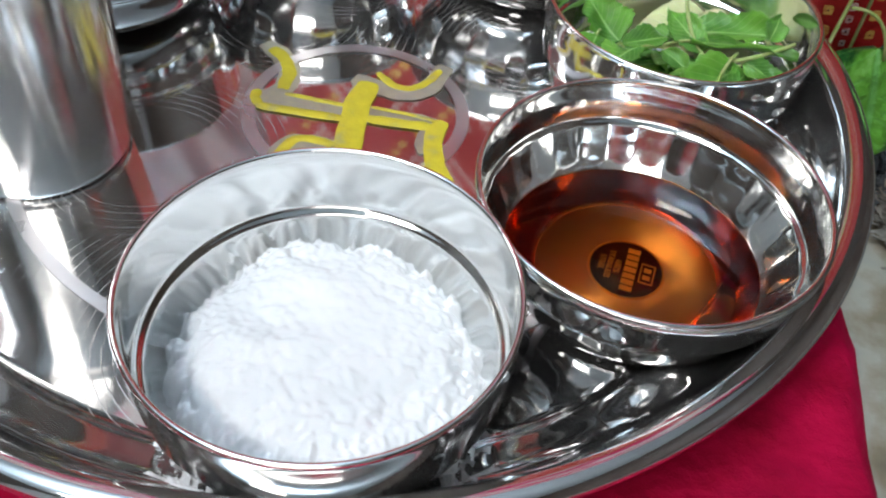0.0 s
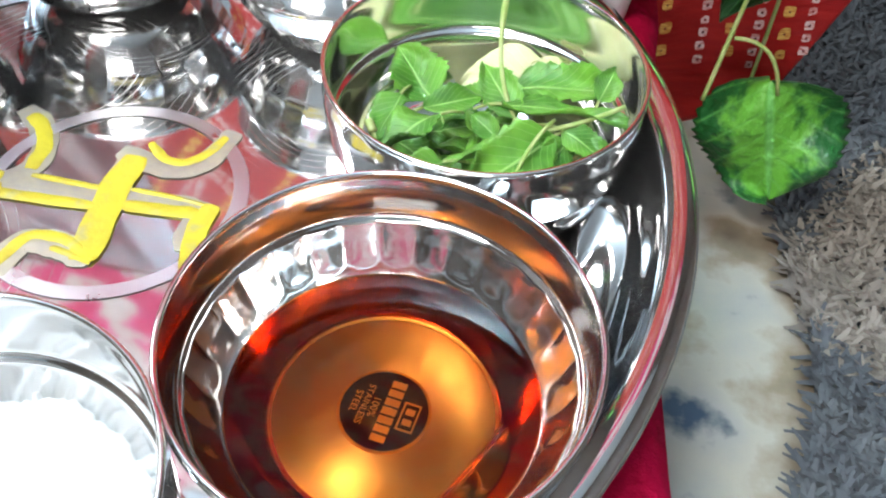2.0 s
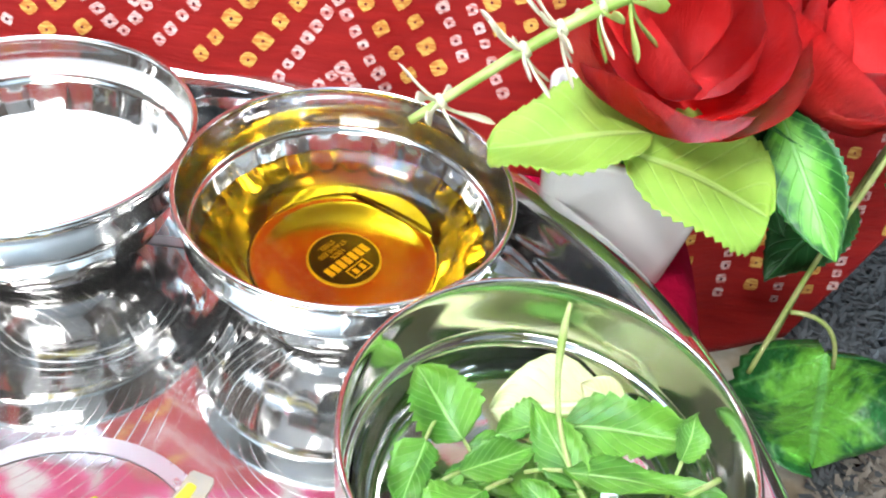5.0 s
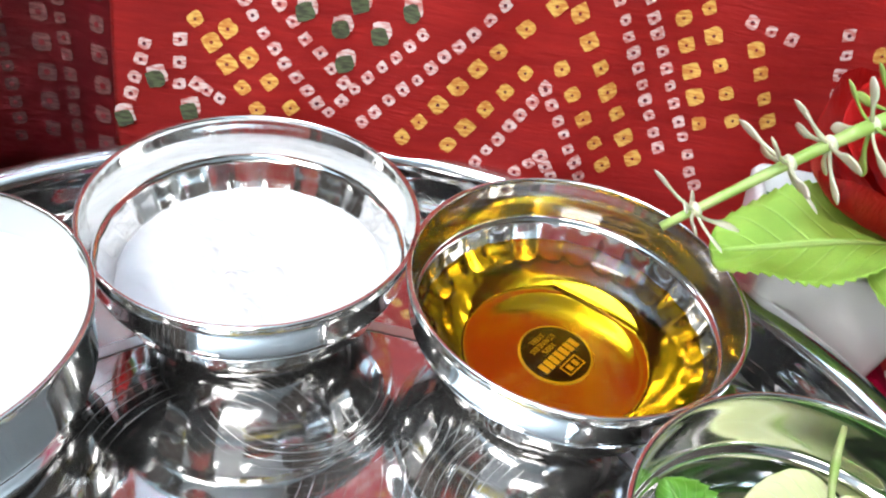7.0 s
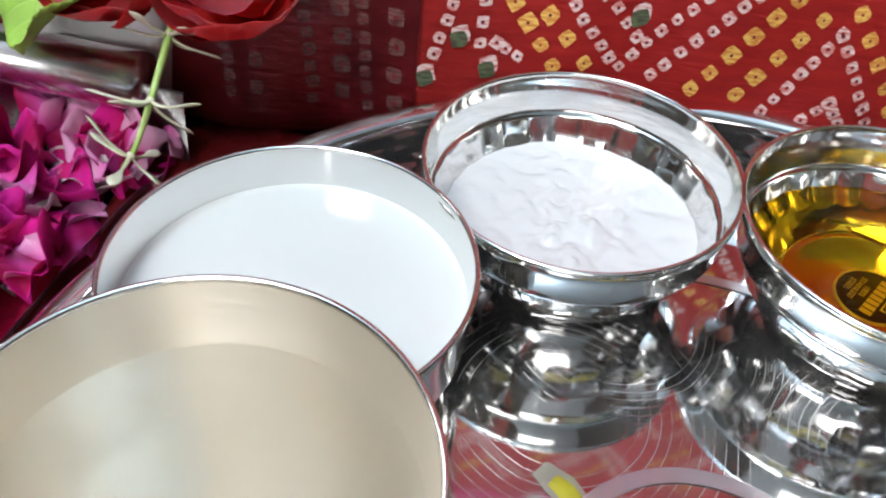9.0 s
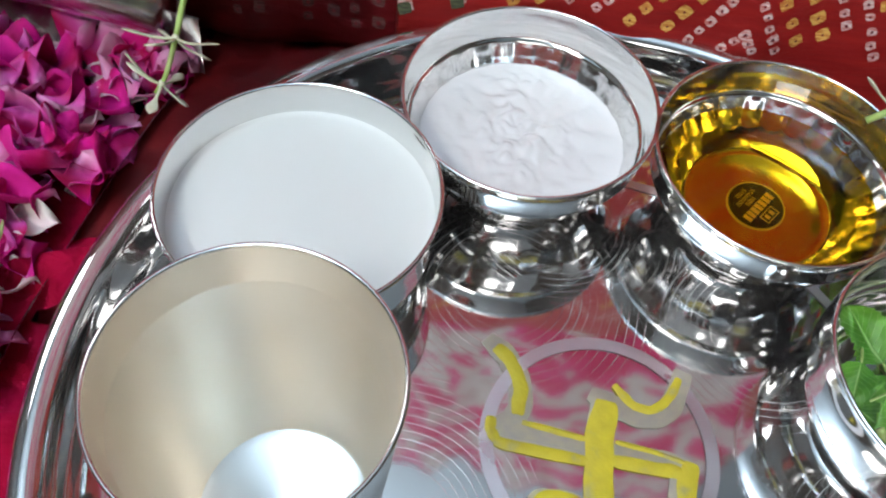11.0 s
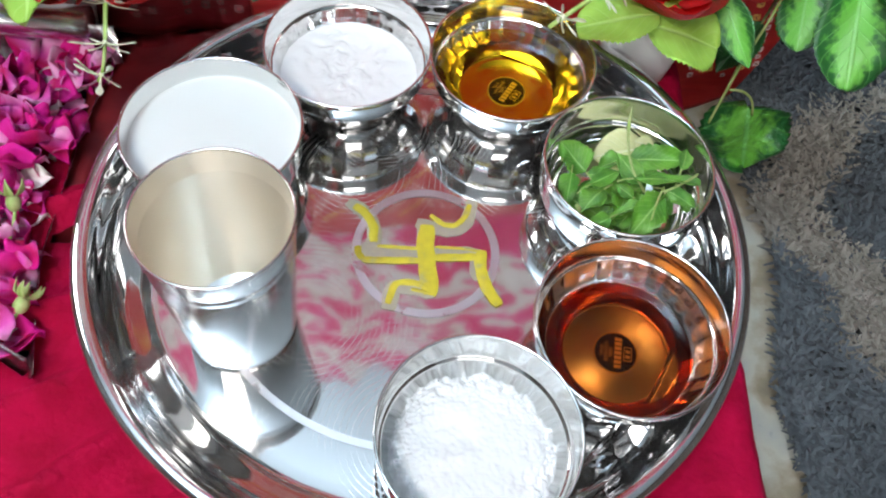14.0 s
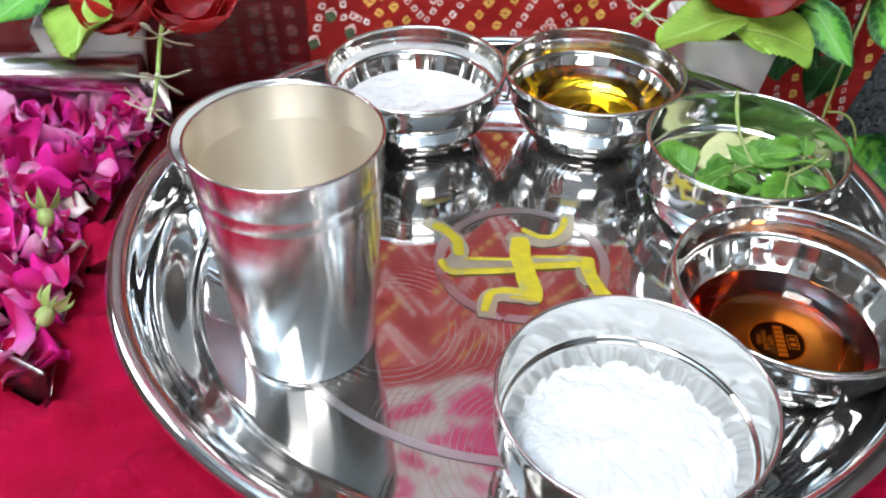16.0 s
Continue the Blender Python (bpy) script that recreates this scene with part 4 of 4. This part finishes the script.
# ---- artificial flowers ----
def square_pot(name, x, y, z, turn, top, bottom, height, label):
    p = thing(name, pose(x, y, z, 0, 0, turn), label, "flower pot")
    bm = bmesh.new()
    rings = []
    for half, zz in ((bottom - 0.002, 0.0), (bottom, 0.002), (top, height - 0.002), (top - 0.0008, height), (top - 0.003, height), (top - 0.0035, height - 0.012)):
        ring = []
        rad = 0.005
        for cx, cy, a0 in ((1, 1, 0), (-1, 1, 90), (-1, -1, 180), (1, -1, 270)):
            for k in range(5):
                a = radians(a0 + 22.5 * k)
                ring.append(bm.verts.new((cx * (half - rad) + rad * math.cos(a), cy * (half - rad) + rad * math.sin(a), zz)))
        rings.append(ring)
    for a, b in zip(rings, rings[1:]):
        for k in range(20):
            bm.faces.new((a[k], a[(k + 1) % 20], b[(k + 1) % 20], b[k]))
    bm.faces.new(rings[0][::-1])
    part("pot_body", bm, CERAMIC, p)
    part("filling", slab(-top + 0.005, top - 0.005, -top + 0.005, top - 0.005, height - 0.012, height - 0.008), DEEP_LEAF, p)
    return p


def cup_petal(R, open_deg, half_deg, seed):
    """A rounded petal, a piece of a cup whose axis is +x."""
    bm = bmesh.new()
    uvl = bm.loops.layers.uv.new("UVMap")
    nu, nv = 20, 18
    grid, uvs = [], {}
    for i in range(nv + 1):
        v = i / nv
        row = []
        for j in range(nu + 1):
            u = 2 * j / nu - 1
            th = radians(open_deg) * v * (1 - 0.30 * abs(u) ** 3) + 0.02
            ph = radians(half_deg) * u
            r = R * (1 + 0.07 * v * v * math.sin(5 * u + seed) + 0.10 * v * noise.noise((2.2 * u, 2.2 * v, seed)) + 0.04 * v * noise.noise((6 * u, 5 * v, seed)) + 0.10 * max(0, v - 0.75) / 0.25 * (1 - u * u))
            vert = bm.verts.new((-r * math.cos(th), r * math.sin(th) * math.cos(ph), r * math.sin(th) * math.sin(ph)))
            uvs[vert] = (v, u)
            row.append(vert)
        grid.append(row)
    for a, b in zip(grid, grid[1:]):
        for j in range(nu):
            f = bm.faces.new((a[j], a[j + 1], b[j + 1], b[j]))
            for l in f.loops:
                l[uvl].uv = uvs[l.vert]
    bmesh.ops.solidify(bm, geom=list(bm.faces), thickness=0.0003)
    return bm


def poppy(parent, centre, facing, size, seed):
    """A silk flower: round overlapping petals in a cup, with a small dark middle."""
    r = random.Random(seed)
    m0 = aim(centre, facing)
    for count, scale, open_deg in ((4, 1.0, 94), (3, 0.84, 100), (3, 0.60, 122)):
        for k in range(count):
            me = mesh_of(cup_petal(size * scale * (1 - 0.045 * (k % 2)), open_deg + r.uniform(-8, 8), 66, seed * 3.1 + k), "petal", POPPY)
            put(me, m0 @ pose(0, 0, 0, 360 * k / count + r.uniform(-12, 12), 0, 0) @ pose(0, 0, 0, 0, r.uniform(-5, 5), r.uniform(-5, 5)), parent, "petal")
    bm = bmesh.new()
    bmesh.ops.create_icosphere(bm, subdivisions=2, radius=size * 0.05)
    for v in bm.verts:
        v.co *= 1 + 0.25 * noise.noise(v.co * 300)
    ob = part("flower_centre", bm, DEEP_LEAF, parent)
    ob.matrix_basis = Matrix.Translation(m0.translation + m0.to_3x3() @ Vector((-size * 0.74, 0, 0)))


def floret(length, seed):
    """A plastic floret: a thin curved stalk that swells into a small rounded blade, along +x."""
    r = random.Random(seed)
    n, sides = 14, 8
    bm = bmesh.new()
    rings = []
    bend, sway = r.uniform(0.35, 0.95), r.uniform(-0.3, 0.3)
    for i in range(n + 1):
        t = i / n
        wide = length * (0.036 + 0.095 * math.exp(-((t - 0.78) / 0.20) ** 2)) * (1.0 if t < 0.9 else max(0.12, math.sqrt(max(0.0, 1 - ((t - 0.9) / 0.1) ** 2))))
        flat = length * 0.034 * (1 if t < 0.9 else max(0.15, 1 - (t - 0.9) / 0.1))
        c = Vector((length * t, sway * length * t * t, length * (bend * t * t - 0.35 * bend * t ** 4)))
        rings.append([bm.verts.new(c + Vector((0, wide * math.cos(6.2832 * k / sides), flat * math.sin(6.2832 * k / sides)))) for k in range(sides)])
    for a, b in zip(rings, rings[1:]):
        for k in range(sides):
            bm.faces.new((a[k], a[(k + 1) % sides], b[(k + 1) % sides], b[k]))
    bm.faces.new(rings[0][::-1])
    bm.faces.new(rings[-1])
    return bm


def spray(parent, points, radius, whorls, length, seed, tip_mats, count=6):
    """A plastic stem with whorls of narrow curved florets."""
    r = random.Random(seed)
    pts = spline(points, 6)
    n = len(pts)
    part("stalk", tube(pts, [radius * (1 - 0.5 * i / n) for i in range(n)], 8), LIME, parent)
    for w in range(whorls):
        i = int((w + 0.6) / whorls * (n - 1))
        d = (pts[min(i + 1, n - 1)] - pts[max(i - 1, 0)]).normalized()
        u = d.orthogonal().normalized()
        part("node", lathe(soften([(0.0, -0.0015), (radius * 0.9, -0.001), (radius * 1.15, 0.0), (radius * 0.8, 0.001), (0.0, 0.0015)], 1), 12), tip_mats[1] if w == 0 else tip_mats[0], parent).matrix_basis = aim(pts[i], d) @ pose(0, 0, 0, 0, 90, 0)
        for k in range(count):
            q = Matrix.Rotation(k * 6.2832 / count + r.uniform(-0.3, 0.3), 3, d) @ u
            L = length * r.uniform(0.65, 1.0)
            green = w == 0 or (w == 1 and k % 2)
            me = mesh_of(floret(L, seed + w * 9 + k), "leaflet", tip_mats[1] if green else tip_mats[0])
            put(me, aim(pts[i], d * r.uniform(0.15, 0.8) + q, r.uniform(-20, 20), up=q - d * 0.4), parent, "leaflet")


plant = square_pot("flower_pot", 0.1745, 0.1360, TABLE_Z, -3, 0.0265, 0.0215, 0.0490, "white glazed square pot with an artificial red poppy beside the tray")


def local(p, x, y, z):
    return p.matrix_basis.inverted() @ Vector((x, y, z))


def leaf_between(parent, base, tip, width, material, seed, twist=0.0, droop=0.12, teeth=0.10, up=(0, 0, 1), wave=0.05, shape=0.45, blunt=0.8, name="leaf"):
    a, b = local(parent, *base), local(parent, *tip)
    me = mesh_of(leaf_mesh((b - a).length, width, shape, droop, 0.12, teeth, 16, wave, seed, 64, 10, blunt), name, material)
    return put(me, aim(a, b - a, twist, up), parent, name)


part("stem", tube(bezier(local(plant, 0.176, 0.137, 0.040), local(plant, 0.178, 0.136, 0.050), local(plant, 0.182, 0.131, 0.058)), 0.0016, 8), LIME, plant)
poppy(plant, local(plant, 0.179, 0.120, 0.084), (-0.10, -0.35, 0.80), 0.029, 3)
poppy(plant, local(plant, 0.231, 0.134, 0.082), (0.3, -0.25, 0.85), 0.025, 5)
part("stem", tube(bezier(local(plant, 0.182, 0.137, 0.040), local(plant, 0.20, 0.137, 0.050), local(plant, 0.224, 0.140, 0.060)), 0.0014, 8), LIME, plant)
leaf_between(plant, (0.174, 0.107, 0.060), (0.1290, 0.1120, 0.0490), 0.042, FABRIC_LEAF, 1, -4, blunt=0.38, shape=0.5)
leaf_between(plant, (0.166, 0.104, 0.056), (0.2110, 0.0970, 0.0500), 0.044, FABRIC_LEAF, 2, 16, shape=0.6, blunt=0.36)
leaf_between(plant, (0.212, 0.126, 0.062), (0.2260, 0.0860, 0.0440), 0.022, DARK_LEAF, 3, 40)
leaf_between(plant, (0.200, 0.130, 0.060), (0.2260, 0.1100, 0.0300), 0.026, DEEP_LEAF, 4, 20)
leaf_between(plant, (0.200, 0.132, 0.060), (0.2400, 0.1250, 0.0420), 0.030, DARK_LEAF, 6, -20)
leaf_between(plant, (0.206, 0.142, 0.062), (0.2180, 0.1300, 0.0080), 0.034, DEEP_LEAF, 7, 30, shape=0.55, blunt=0.6)
leaf_between(plant, (0.214, 0.138, 0.066), (0.2120, 0.1180, 0.0240), 0.030, DEEP_LEAF, 8, -20, shape=0.55, blunt=0.6)
leaf_between(plant, (0.212, 0.146, 0.070), (0.2300, 0.1420, 0.0160), 0.036, DEEP_LEAF, 9, 10, shape=0.55, blunt=0.6)
spray(plant, [local(plant, 0.160, 0.106, 0.101), local(plant, 0.148, 0.100, 0.096), local(plant, 0.134, 0.096, 0.086), local(plant, 0.1085, 0.0895, 0.0650)], 0.0021, 5, 0.0175, 21, (CREAM, LIME))

# trailing leaves past the table's edge
vine = thing("trailing_plant", pose(0.262, 0.150, FLOOR_Z), "artificial trailing plant with crinkled green leaves beside the table", "plant")
stem_top = local(vine, 0.2400, 0.1120, 0.0600)
part("stem", tube(spline([local(vine, 0.262, 0.150, FLOOR_Z + 0.001), local(vine, 0.258, 0.148, 0.00), local(vine, 0.256, 0.140, 0.055), stem_top, local(vine, 0.2355, 0.1090, 0.020), local(vine, 0.2300, 0.1010, -0.024)], 8), 0.0009, 8), STEM, vine)
part("stem", tube(bezier(local(vine, 0.2350, 0.1060, 0.002), local(vine, 0.2520, 0.1060, 0.004), local(vine, 0.2580, 0.1050, -0.020)), 0.0008, 8), STEM, vine)


VARIEGATED = leafy("variegated_green_fabric", (0.105, 0.34, 0.035), (0.010, 0.10, 0.020), (0.13, 0.40, 0.09), 0.45, 5.0, 0.12, 0.75, 150.0)
bumped(VARIEGATED, 120, 0.9, 0.0035)
hang = leaf_mesh(0.054, 0.062, 0.40, 0.34, -0.20, 0.09, 13, 0.13, 4, 52, 20, 0.46)
put(mesh_of(hang, "leaf", VARIEGATED), aim(local(vine, 0.2550, 0.1100, -0.0170), (0.20, -0.42, -0.80), 8, (-0.15, -0.75, 0.62)), vine, label="cupped variegated green leaf with a dark edge")
leaf_between(vine, (0.286, 0.128, 0.085), (0.2790, 0.0690, 0.0480), 0.045, DARK_LEAF, 12, 12, shape=0.6, blunt=0.5, teeth=0.06, wave=0.1)
leaf_between(vine, (0.292, 0.128, 0.082), (0.3240, 0.0760, 0.0580), 0.050, DARK_LEAF, 13, -10, shape=0.6, blunt=0.5, teeth=0.06, wave=0.1)
leaf_between(vine, (0.266, 0.140, 0.066), (0.2600, 0.1020, 0.0430), 0.032, DARK_LEAF, 14, 10, shape=0.6, blunt=0.6)
leaf_between(vine, (0.258, 0.146, 0.020), (0.2300, 0.1250, 0.0000), 0.028, DEEP_LEAF, 15, 10)
leaf_between(vine, (0.268, 0.146, 0.050), (0.2850, 0.1150, 0.0450), 0.034, DEEP_LEAF, 16, 10, shape=0.6, blunt=0.6)

# second pot, on the other side
plant2 = square_pot("flower_pot", -0.1750, 0.1520, TABLE_Z, 8, 0.0285, 0.0215, 0.0560, "white glazed square pot with an artificial red poppy beside the petals")
part("stem", tube(bezier(local(plant2, -0.172, 0.150, 0.044), local(plant2, -0.145, 0.138, 0.058), local(plant2, -0.115, 0.121, 0.056)), 0.0016, 8), LIME, plant2)
poppy(plant2, local(plant2, -0.112, 0.114, 0.074), (0.20, -0.35, 0.85), 0.021, 7)
poppy(plant2, local(plant2, -0.149, 0.112, 0.075), (-0.2, -0.40, 0.85), 0.021, 8)
part("stem", tube(bezier(local(plant2, -0.165, 0.148, 0.044), local(plant2, -0.155, 0.135, 0.055), local(plant2, -0.147, 0.119, 0.057)), 0.0014, 8), LIME, plant2)
leaf_between(plant2, (-0.160, 0.125, 0.074), (-0.1700, 0.0880, 0.0560), 0.040, FABRIC_LEAF, 31, 15, shape=0.55, blunt=0.45, wave=0.12)
leaf_between(plant2, (-0.180, 0.130, 0.074), (-0.2150, 0.1050, 0.0640), 0.034, DARK_LEAF, 32, -15)
spray(plant2, [local(plant2, -0.1270, 0.1120, 0.0600), local(plant2, -0.1285, 0.1030, 0.0510), local(plant2, -0.1290, 0.0900, 0.0410), local(plant2, -0.1310, 0.0800, 0.0310), local(plant2, -0.1345, 0.0760, 0.0250)], 0.0014, 3, 0.0185, 51, (CREAM, CREAM), 5)

# ---- silver box of rose petals ----
box = thing("petal_box", pose(0, 0, 0), "silver sheet metal box heaped with rose petals", "box")
base = [(-0.1430, -0.0860), (-0.1335, 0.1130), (-0.3600, 0.1250), (-0.3600, 0.0500)]
rim = list(base)
mid = Vector((-0.24, 0.06))


def box_wall(a, b, height, flare, flare_end=None):
    bm = bmesh.new()
    a, b = Vector(a), Vector(b)
    out = Vector(((b - a).y, -(b - a).x)).normalized()
    if out.dot((a + b) / 2 - mid) < 0:
        out = -out
    rows = []
    n = 24
    flare_start, flare_end = flare, flare if flare_end is None else flare_end
    for k in range(n + 1):
        p = a.lerp(b, k / n)
        flare = flare_start + (flare_end - flare_start) * k / n
        bow = 0.0005 * math.sin(k * 0.9)
        rows.append([bm.verts.new((p.x + out.x * (o + bow), p.y + out.y * (o + bow), TABLE_Z + 0.001 + z)) for o, z in ((0, 0), (flare * 0.5, height * 0.5), (flare, height), (flare + 0.0012, height + 0.0006), (flare + 0.0014, height - 0.0008))])
    for r0, r1 in zip(rows, rows[1:]):
        for k in range(4):
            bm.faces.new((r0[k], r1[k], r1[k + 1], r0[k + 1]))
    bmesh.ops.solidify(bm, geom=list(bm.faces), thickness=0.0006)
    return bm


# the low lip beside the tray bows away from it
LIP = ((-0.1415, -0.0860), (-0.1500, -0.0300), (-0.1488, 0.0090), (-0.1468, 0.0380), (-0.1415, 0.0850), (-0.1360, 0.0990))
lip = spline(LIP, 6)


def lip_x(y):
    for p, q in zip(lip, lip[1:]):
        if y <= q.y:
            return p.x + (q.x - p.x) * max(0.0, (y - p.y) / (q.y - p.y))
    return lip[-1].x


bm = bmesh.new()
rows = [[bm.verts.new((p.x + o, p.y, TABLE_Z + 0.001 + z)) for o, z in ((-0.004, 0.0), (-0.001, 0.0045), (0.0, 0.0075), (0.0008, 0.0079))] for p in lip]
for r0, r1 in zip(rows, rows[1:]):
    for k in range(3):
        bm.faces.new((r0[k], r1[k], r1[k + 1], r0[k + 1]))
bmesh.ops.solidify(bm, geom=list(bm.faces), thickness=0.0006)
part("side_wall", bm, SILVER, box, "low curved bright lip")
part("side_wall", box_wall(rim[1], base[2], 0.028, 0.004), SILVER, box)
part("side_wall", box_wall(base[2], base[3], 0.022, 0.0), SILVER, box)
part("side_wall", box_wall(base[3], base[0], 0.018, -0.004), SILVER, box)
bm = bmesh.new()
bm.faces.new([bm.verts.new((x, y, TABLE_Z + 0.0012)) for x, y in [(p.x - 0.004, p.y) for p in lip] + [(-0.1400, 0.1130)] + base[2:]])
bmesh.ops.solidify(bm, geom=list(bm.faces), thickness=-0.0008)
part("bottom", bm, SILVER, box, smooth=False)
part("rolled_edge", tube([(-0.1450, 0.1150, 0.0290), (-0.2500, 0.1200, 0.0300), (-0.3600, 0.1260, 0.0310)], 0.0100, 28), SILVER, box, "thick rolled bright edge")

rp = random.Random(77)
petal_bank = [mesh_of(leaf_mesh(0.026, 0.026, 0.62, d, c, 0.0, 5, w, 60 + k, 12, 8, 0.6, 0.0002), "rose_petal", ROSE) for k, (d, c, w) in enumerate(((0.35, 0.45, 0.16), (-0.4, 0.5, 0.2), (0.7, 0.3, 0.28), (0.2, -0.5, 0.24), (-0.6, 0.35, 0.3)))]
petal_bank += [mesh_of(leaf_mesh(0.028, 0.014, 0.6, d, c, 0.0, 5, w, 70 + k, 12, 8, 0.7, 0.0002), "rose_petal", ROSE) for k, (d, c, w) in enumerate(((0.6, 0.6, 0.3), (-0.5, 0.7, 0.25)))]
white_bank = [mesh_of(leaf_mesh(0.020, 0.016, 0.6, 0.3, 0.3, 0.0, 5, 0.2, 90, 12, 8, 0.6, 0.0002), "rose_petal", ROSE_WHITE)]


def in_box(x, y, margin):
    for (x0, y0), (x1, y1) in zip(rim, rim[1:] + rim[:1]):
        d = Vector((x1 - x0, y1 - y0)).normalized()
        if (x - x0) * -d.y + (y - y0) * d.x < margin:
            return False
    return True


count = 0
while count < 300:
    x, y = rp.uniform(-0.285, -0.14), rp.uniform(-0.080, 0.112)
    s = rp.uniform(0.62, 1.12)
    if x > lip_x(y) - 0.0065 * s or not in_box(x, y, 0.006):
        continue
    lift = min(1.0, (lip_x(y) - x) / 0.045 + 0.12) * min(1.0, max(0.25, (0.112 - y) / 0.045))
    z = TABLE_Z + 0.004 + 0.028 * lift * (0.25 + 0.75 * (count / 300))
    white = rp.random() < 0.15
    me = white_bank[0] if white else petal_bank[rp.randrange(7)]
    ob = new("rose_petal", me)
    tip = 0.35 + 0.65 * lift
    ob.matrix_basis = pose(x, y, z, rp.uniform(-45, 45) * tip, rp.uniform(-50, 30) * tip, rp.uniform(0, 360)) @ pose(-0.013 * s, 0, 0) @ Matrix.Scale(s, 4)
    tagged(ob, "cream white rose petal in the silver box" if white else "curled magenta rose petal in the silver box", "petal", "petals in the silver box")
    count += 1


def calyx(x, y, z, direction, seed):
    c = thing("rose_calyx", aim(Vector((x, y, z)), direction), "pale green rose calyx with a cut stem among the petals", "rose calyx", "rose calyxes in the silver box")
    bm = lathe(soften([(0.0, 0.0), (0.0022, 0.0004), (0.0038, 0.0035), (0.0034, 0.0065), (0.0026, 0.0080), (0.0, 0.0084)], 2), 24)
    bmesh.ops.rotate(bm, verts=bm.verts, matrix=Matrix.Rotation(math.pi / 2, 3, "Y"))
    part("hip", bm, STEM, c)
    part("stem", tube(bezier((0.0004, 0, 0), (-0.006, 0.001, 0.0004), (-0.013, 0.004, 0.001), 8), 0.0009, 8), STEM, c)
    me = mesh_of(leaf_mesh(0.009, 0.0040, 0.35, 0.35, 0.3, 0.0, 5, 0.06, seed, 10, 4), "sepal", STEM)
    for k in range(5):
        put(me, pose(0.0078, 0, 0, 72 * k) @ pose(0, 0, 0.0022, 0, -50, 0), c, "sepal")


calyx(-0.1500, -0.0600, 0.0150, (0.35, 0.9, 0.35), 1)
calyx(-0.1600, -0.0080, 0.0230, (-0.1, 0.7, 0.6), 2)

# ---- shaggy rug ----
rug = thing("rug", pose(0, 0, FLOOR_Z), "grey and beige shaggy rug on the stone floor", "rug")


def rug_edge(y):
    return 0.277 + 0.014 * max(0.0, min(1.0, (y + 0.06) / 0.08)) + 0.003 * math.sin(y * 40)


bm = bmesh.new()
ey = [-0.405 + 0.77 * k / 30 for k in range(31)]
vs = [[bm.verts.new((x, y, 0.006)) for x in (rug_edge(y) + 0.004, 0.40, 0.50, 0.585)] for y in ey]
for a, b in zip(vs, vs[1:]):
    for k in range(3):
        bm.faces.new((a[k], a[k + 1], b[k + 1], b[k]))
bmesh.ops.solidify(bm, geom=list(bm.faces), thickness=0.005)
RUG_GREY = mat("grey_pile", (0.20, 0.23, 0.27), 0.9)
mottled(RUG_GREY, 60, [(0.3, (0.048, 0.057, 0.066)), (0.7, (0.080, 0.092, 0.101))])
RUG_BEIGE = mat("beige_pile", (0.40, 0.37, 0.30), 0.9)
mottled(RUG_BEIGE, 60, [(0.3, (0.15, 0.137, 0.115)), (0.7, (0.22, 0.20, 0.172))])
part("rug_backing", bm, RUG_GREY, rug)
verts, faces, index = [], [], []
rr = random.Random(9)
for k in range(46000):
    y = rr.uniform(-0.40, 0.36)
    x = rug_edge(y) + (rr.random() ** 1.3) * 0.32
    a = rr.uniform(0, 6.28)
    L, w, lean = rr.uniform(0.008, 0.013), rr.uniform(0.0008, 0.0017), rr.uniform(0.5, 1.3)
    dx, dy = math.cos(a), math.sin(a)
    n = len(verts)
    for t, ww in ((0, 1), (0.5, 1.1), (1, 0.5)):
        px, py, pz = x + dx * lean * L * t * t, y + dy * lean * L * t * t, 0.002 + L * t * (1 - 0.35 * lean * t)
        verts.append((px - dy * w * ww, py + dx * w * ww, pz))
        verts.append((px + dy * w * ww, py - dx * w * ww, pz))
    faces += [(n, n + 1, n + 3, n + 2), (n + 2, n + 3, n + 5, n + 4)]
    beige = abs(x - (0.294 + (1.25 if y > 0.10 else -0.60) * (y - 0.10) + 0.010 * math.sin(y * 70))) < 0.026 + 0.012 * math.sin(x * 40)
    index += [1 if beige else 0] * 2
me = bpy.data.meshes.new("shaggy_pile")
me.from_pydata(verts, [], faces)
me.materials.append(RUG_GREY)
me.materials.append(RUG_BEIGE)
me.polygons.foreach_set("material_index", index)
pile = new("shaggy_pile", me)
pile.parent = rug
tagged(pile, "long soft pile", kind="stuff")
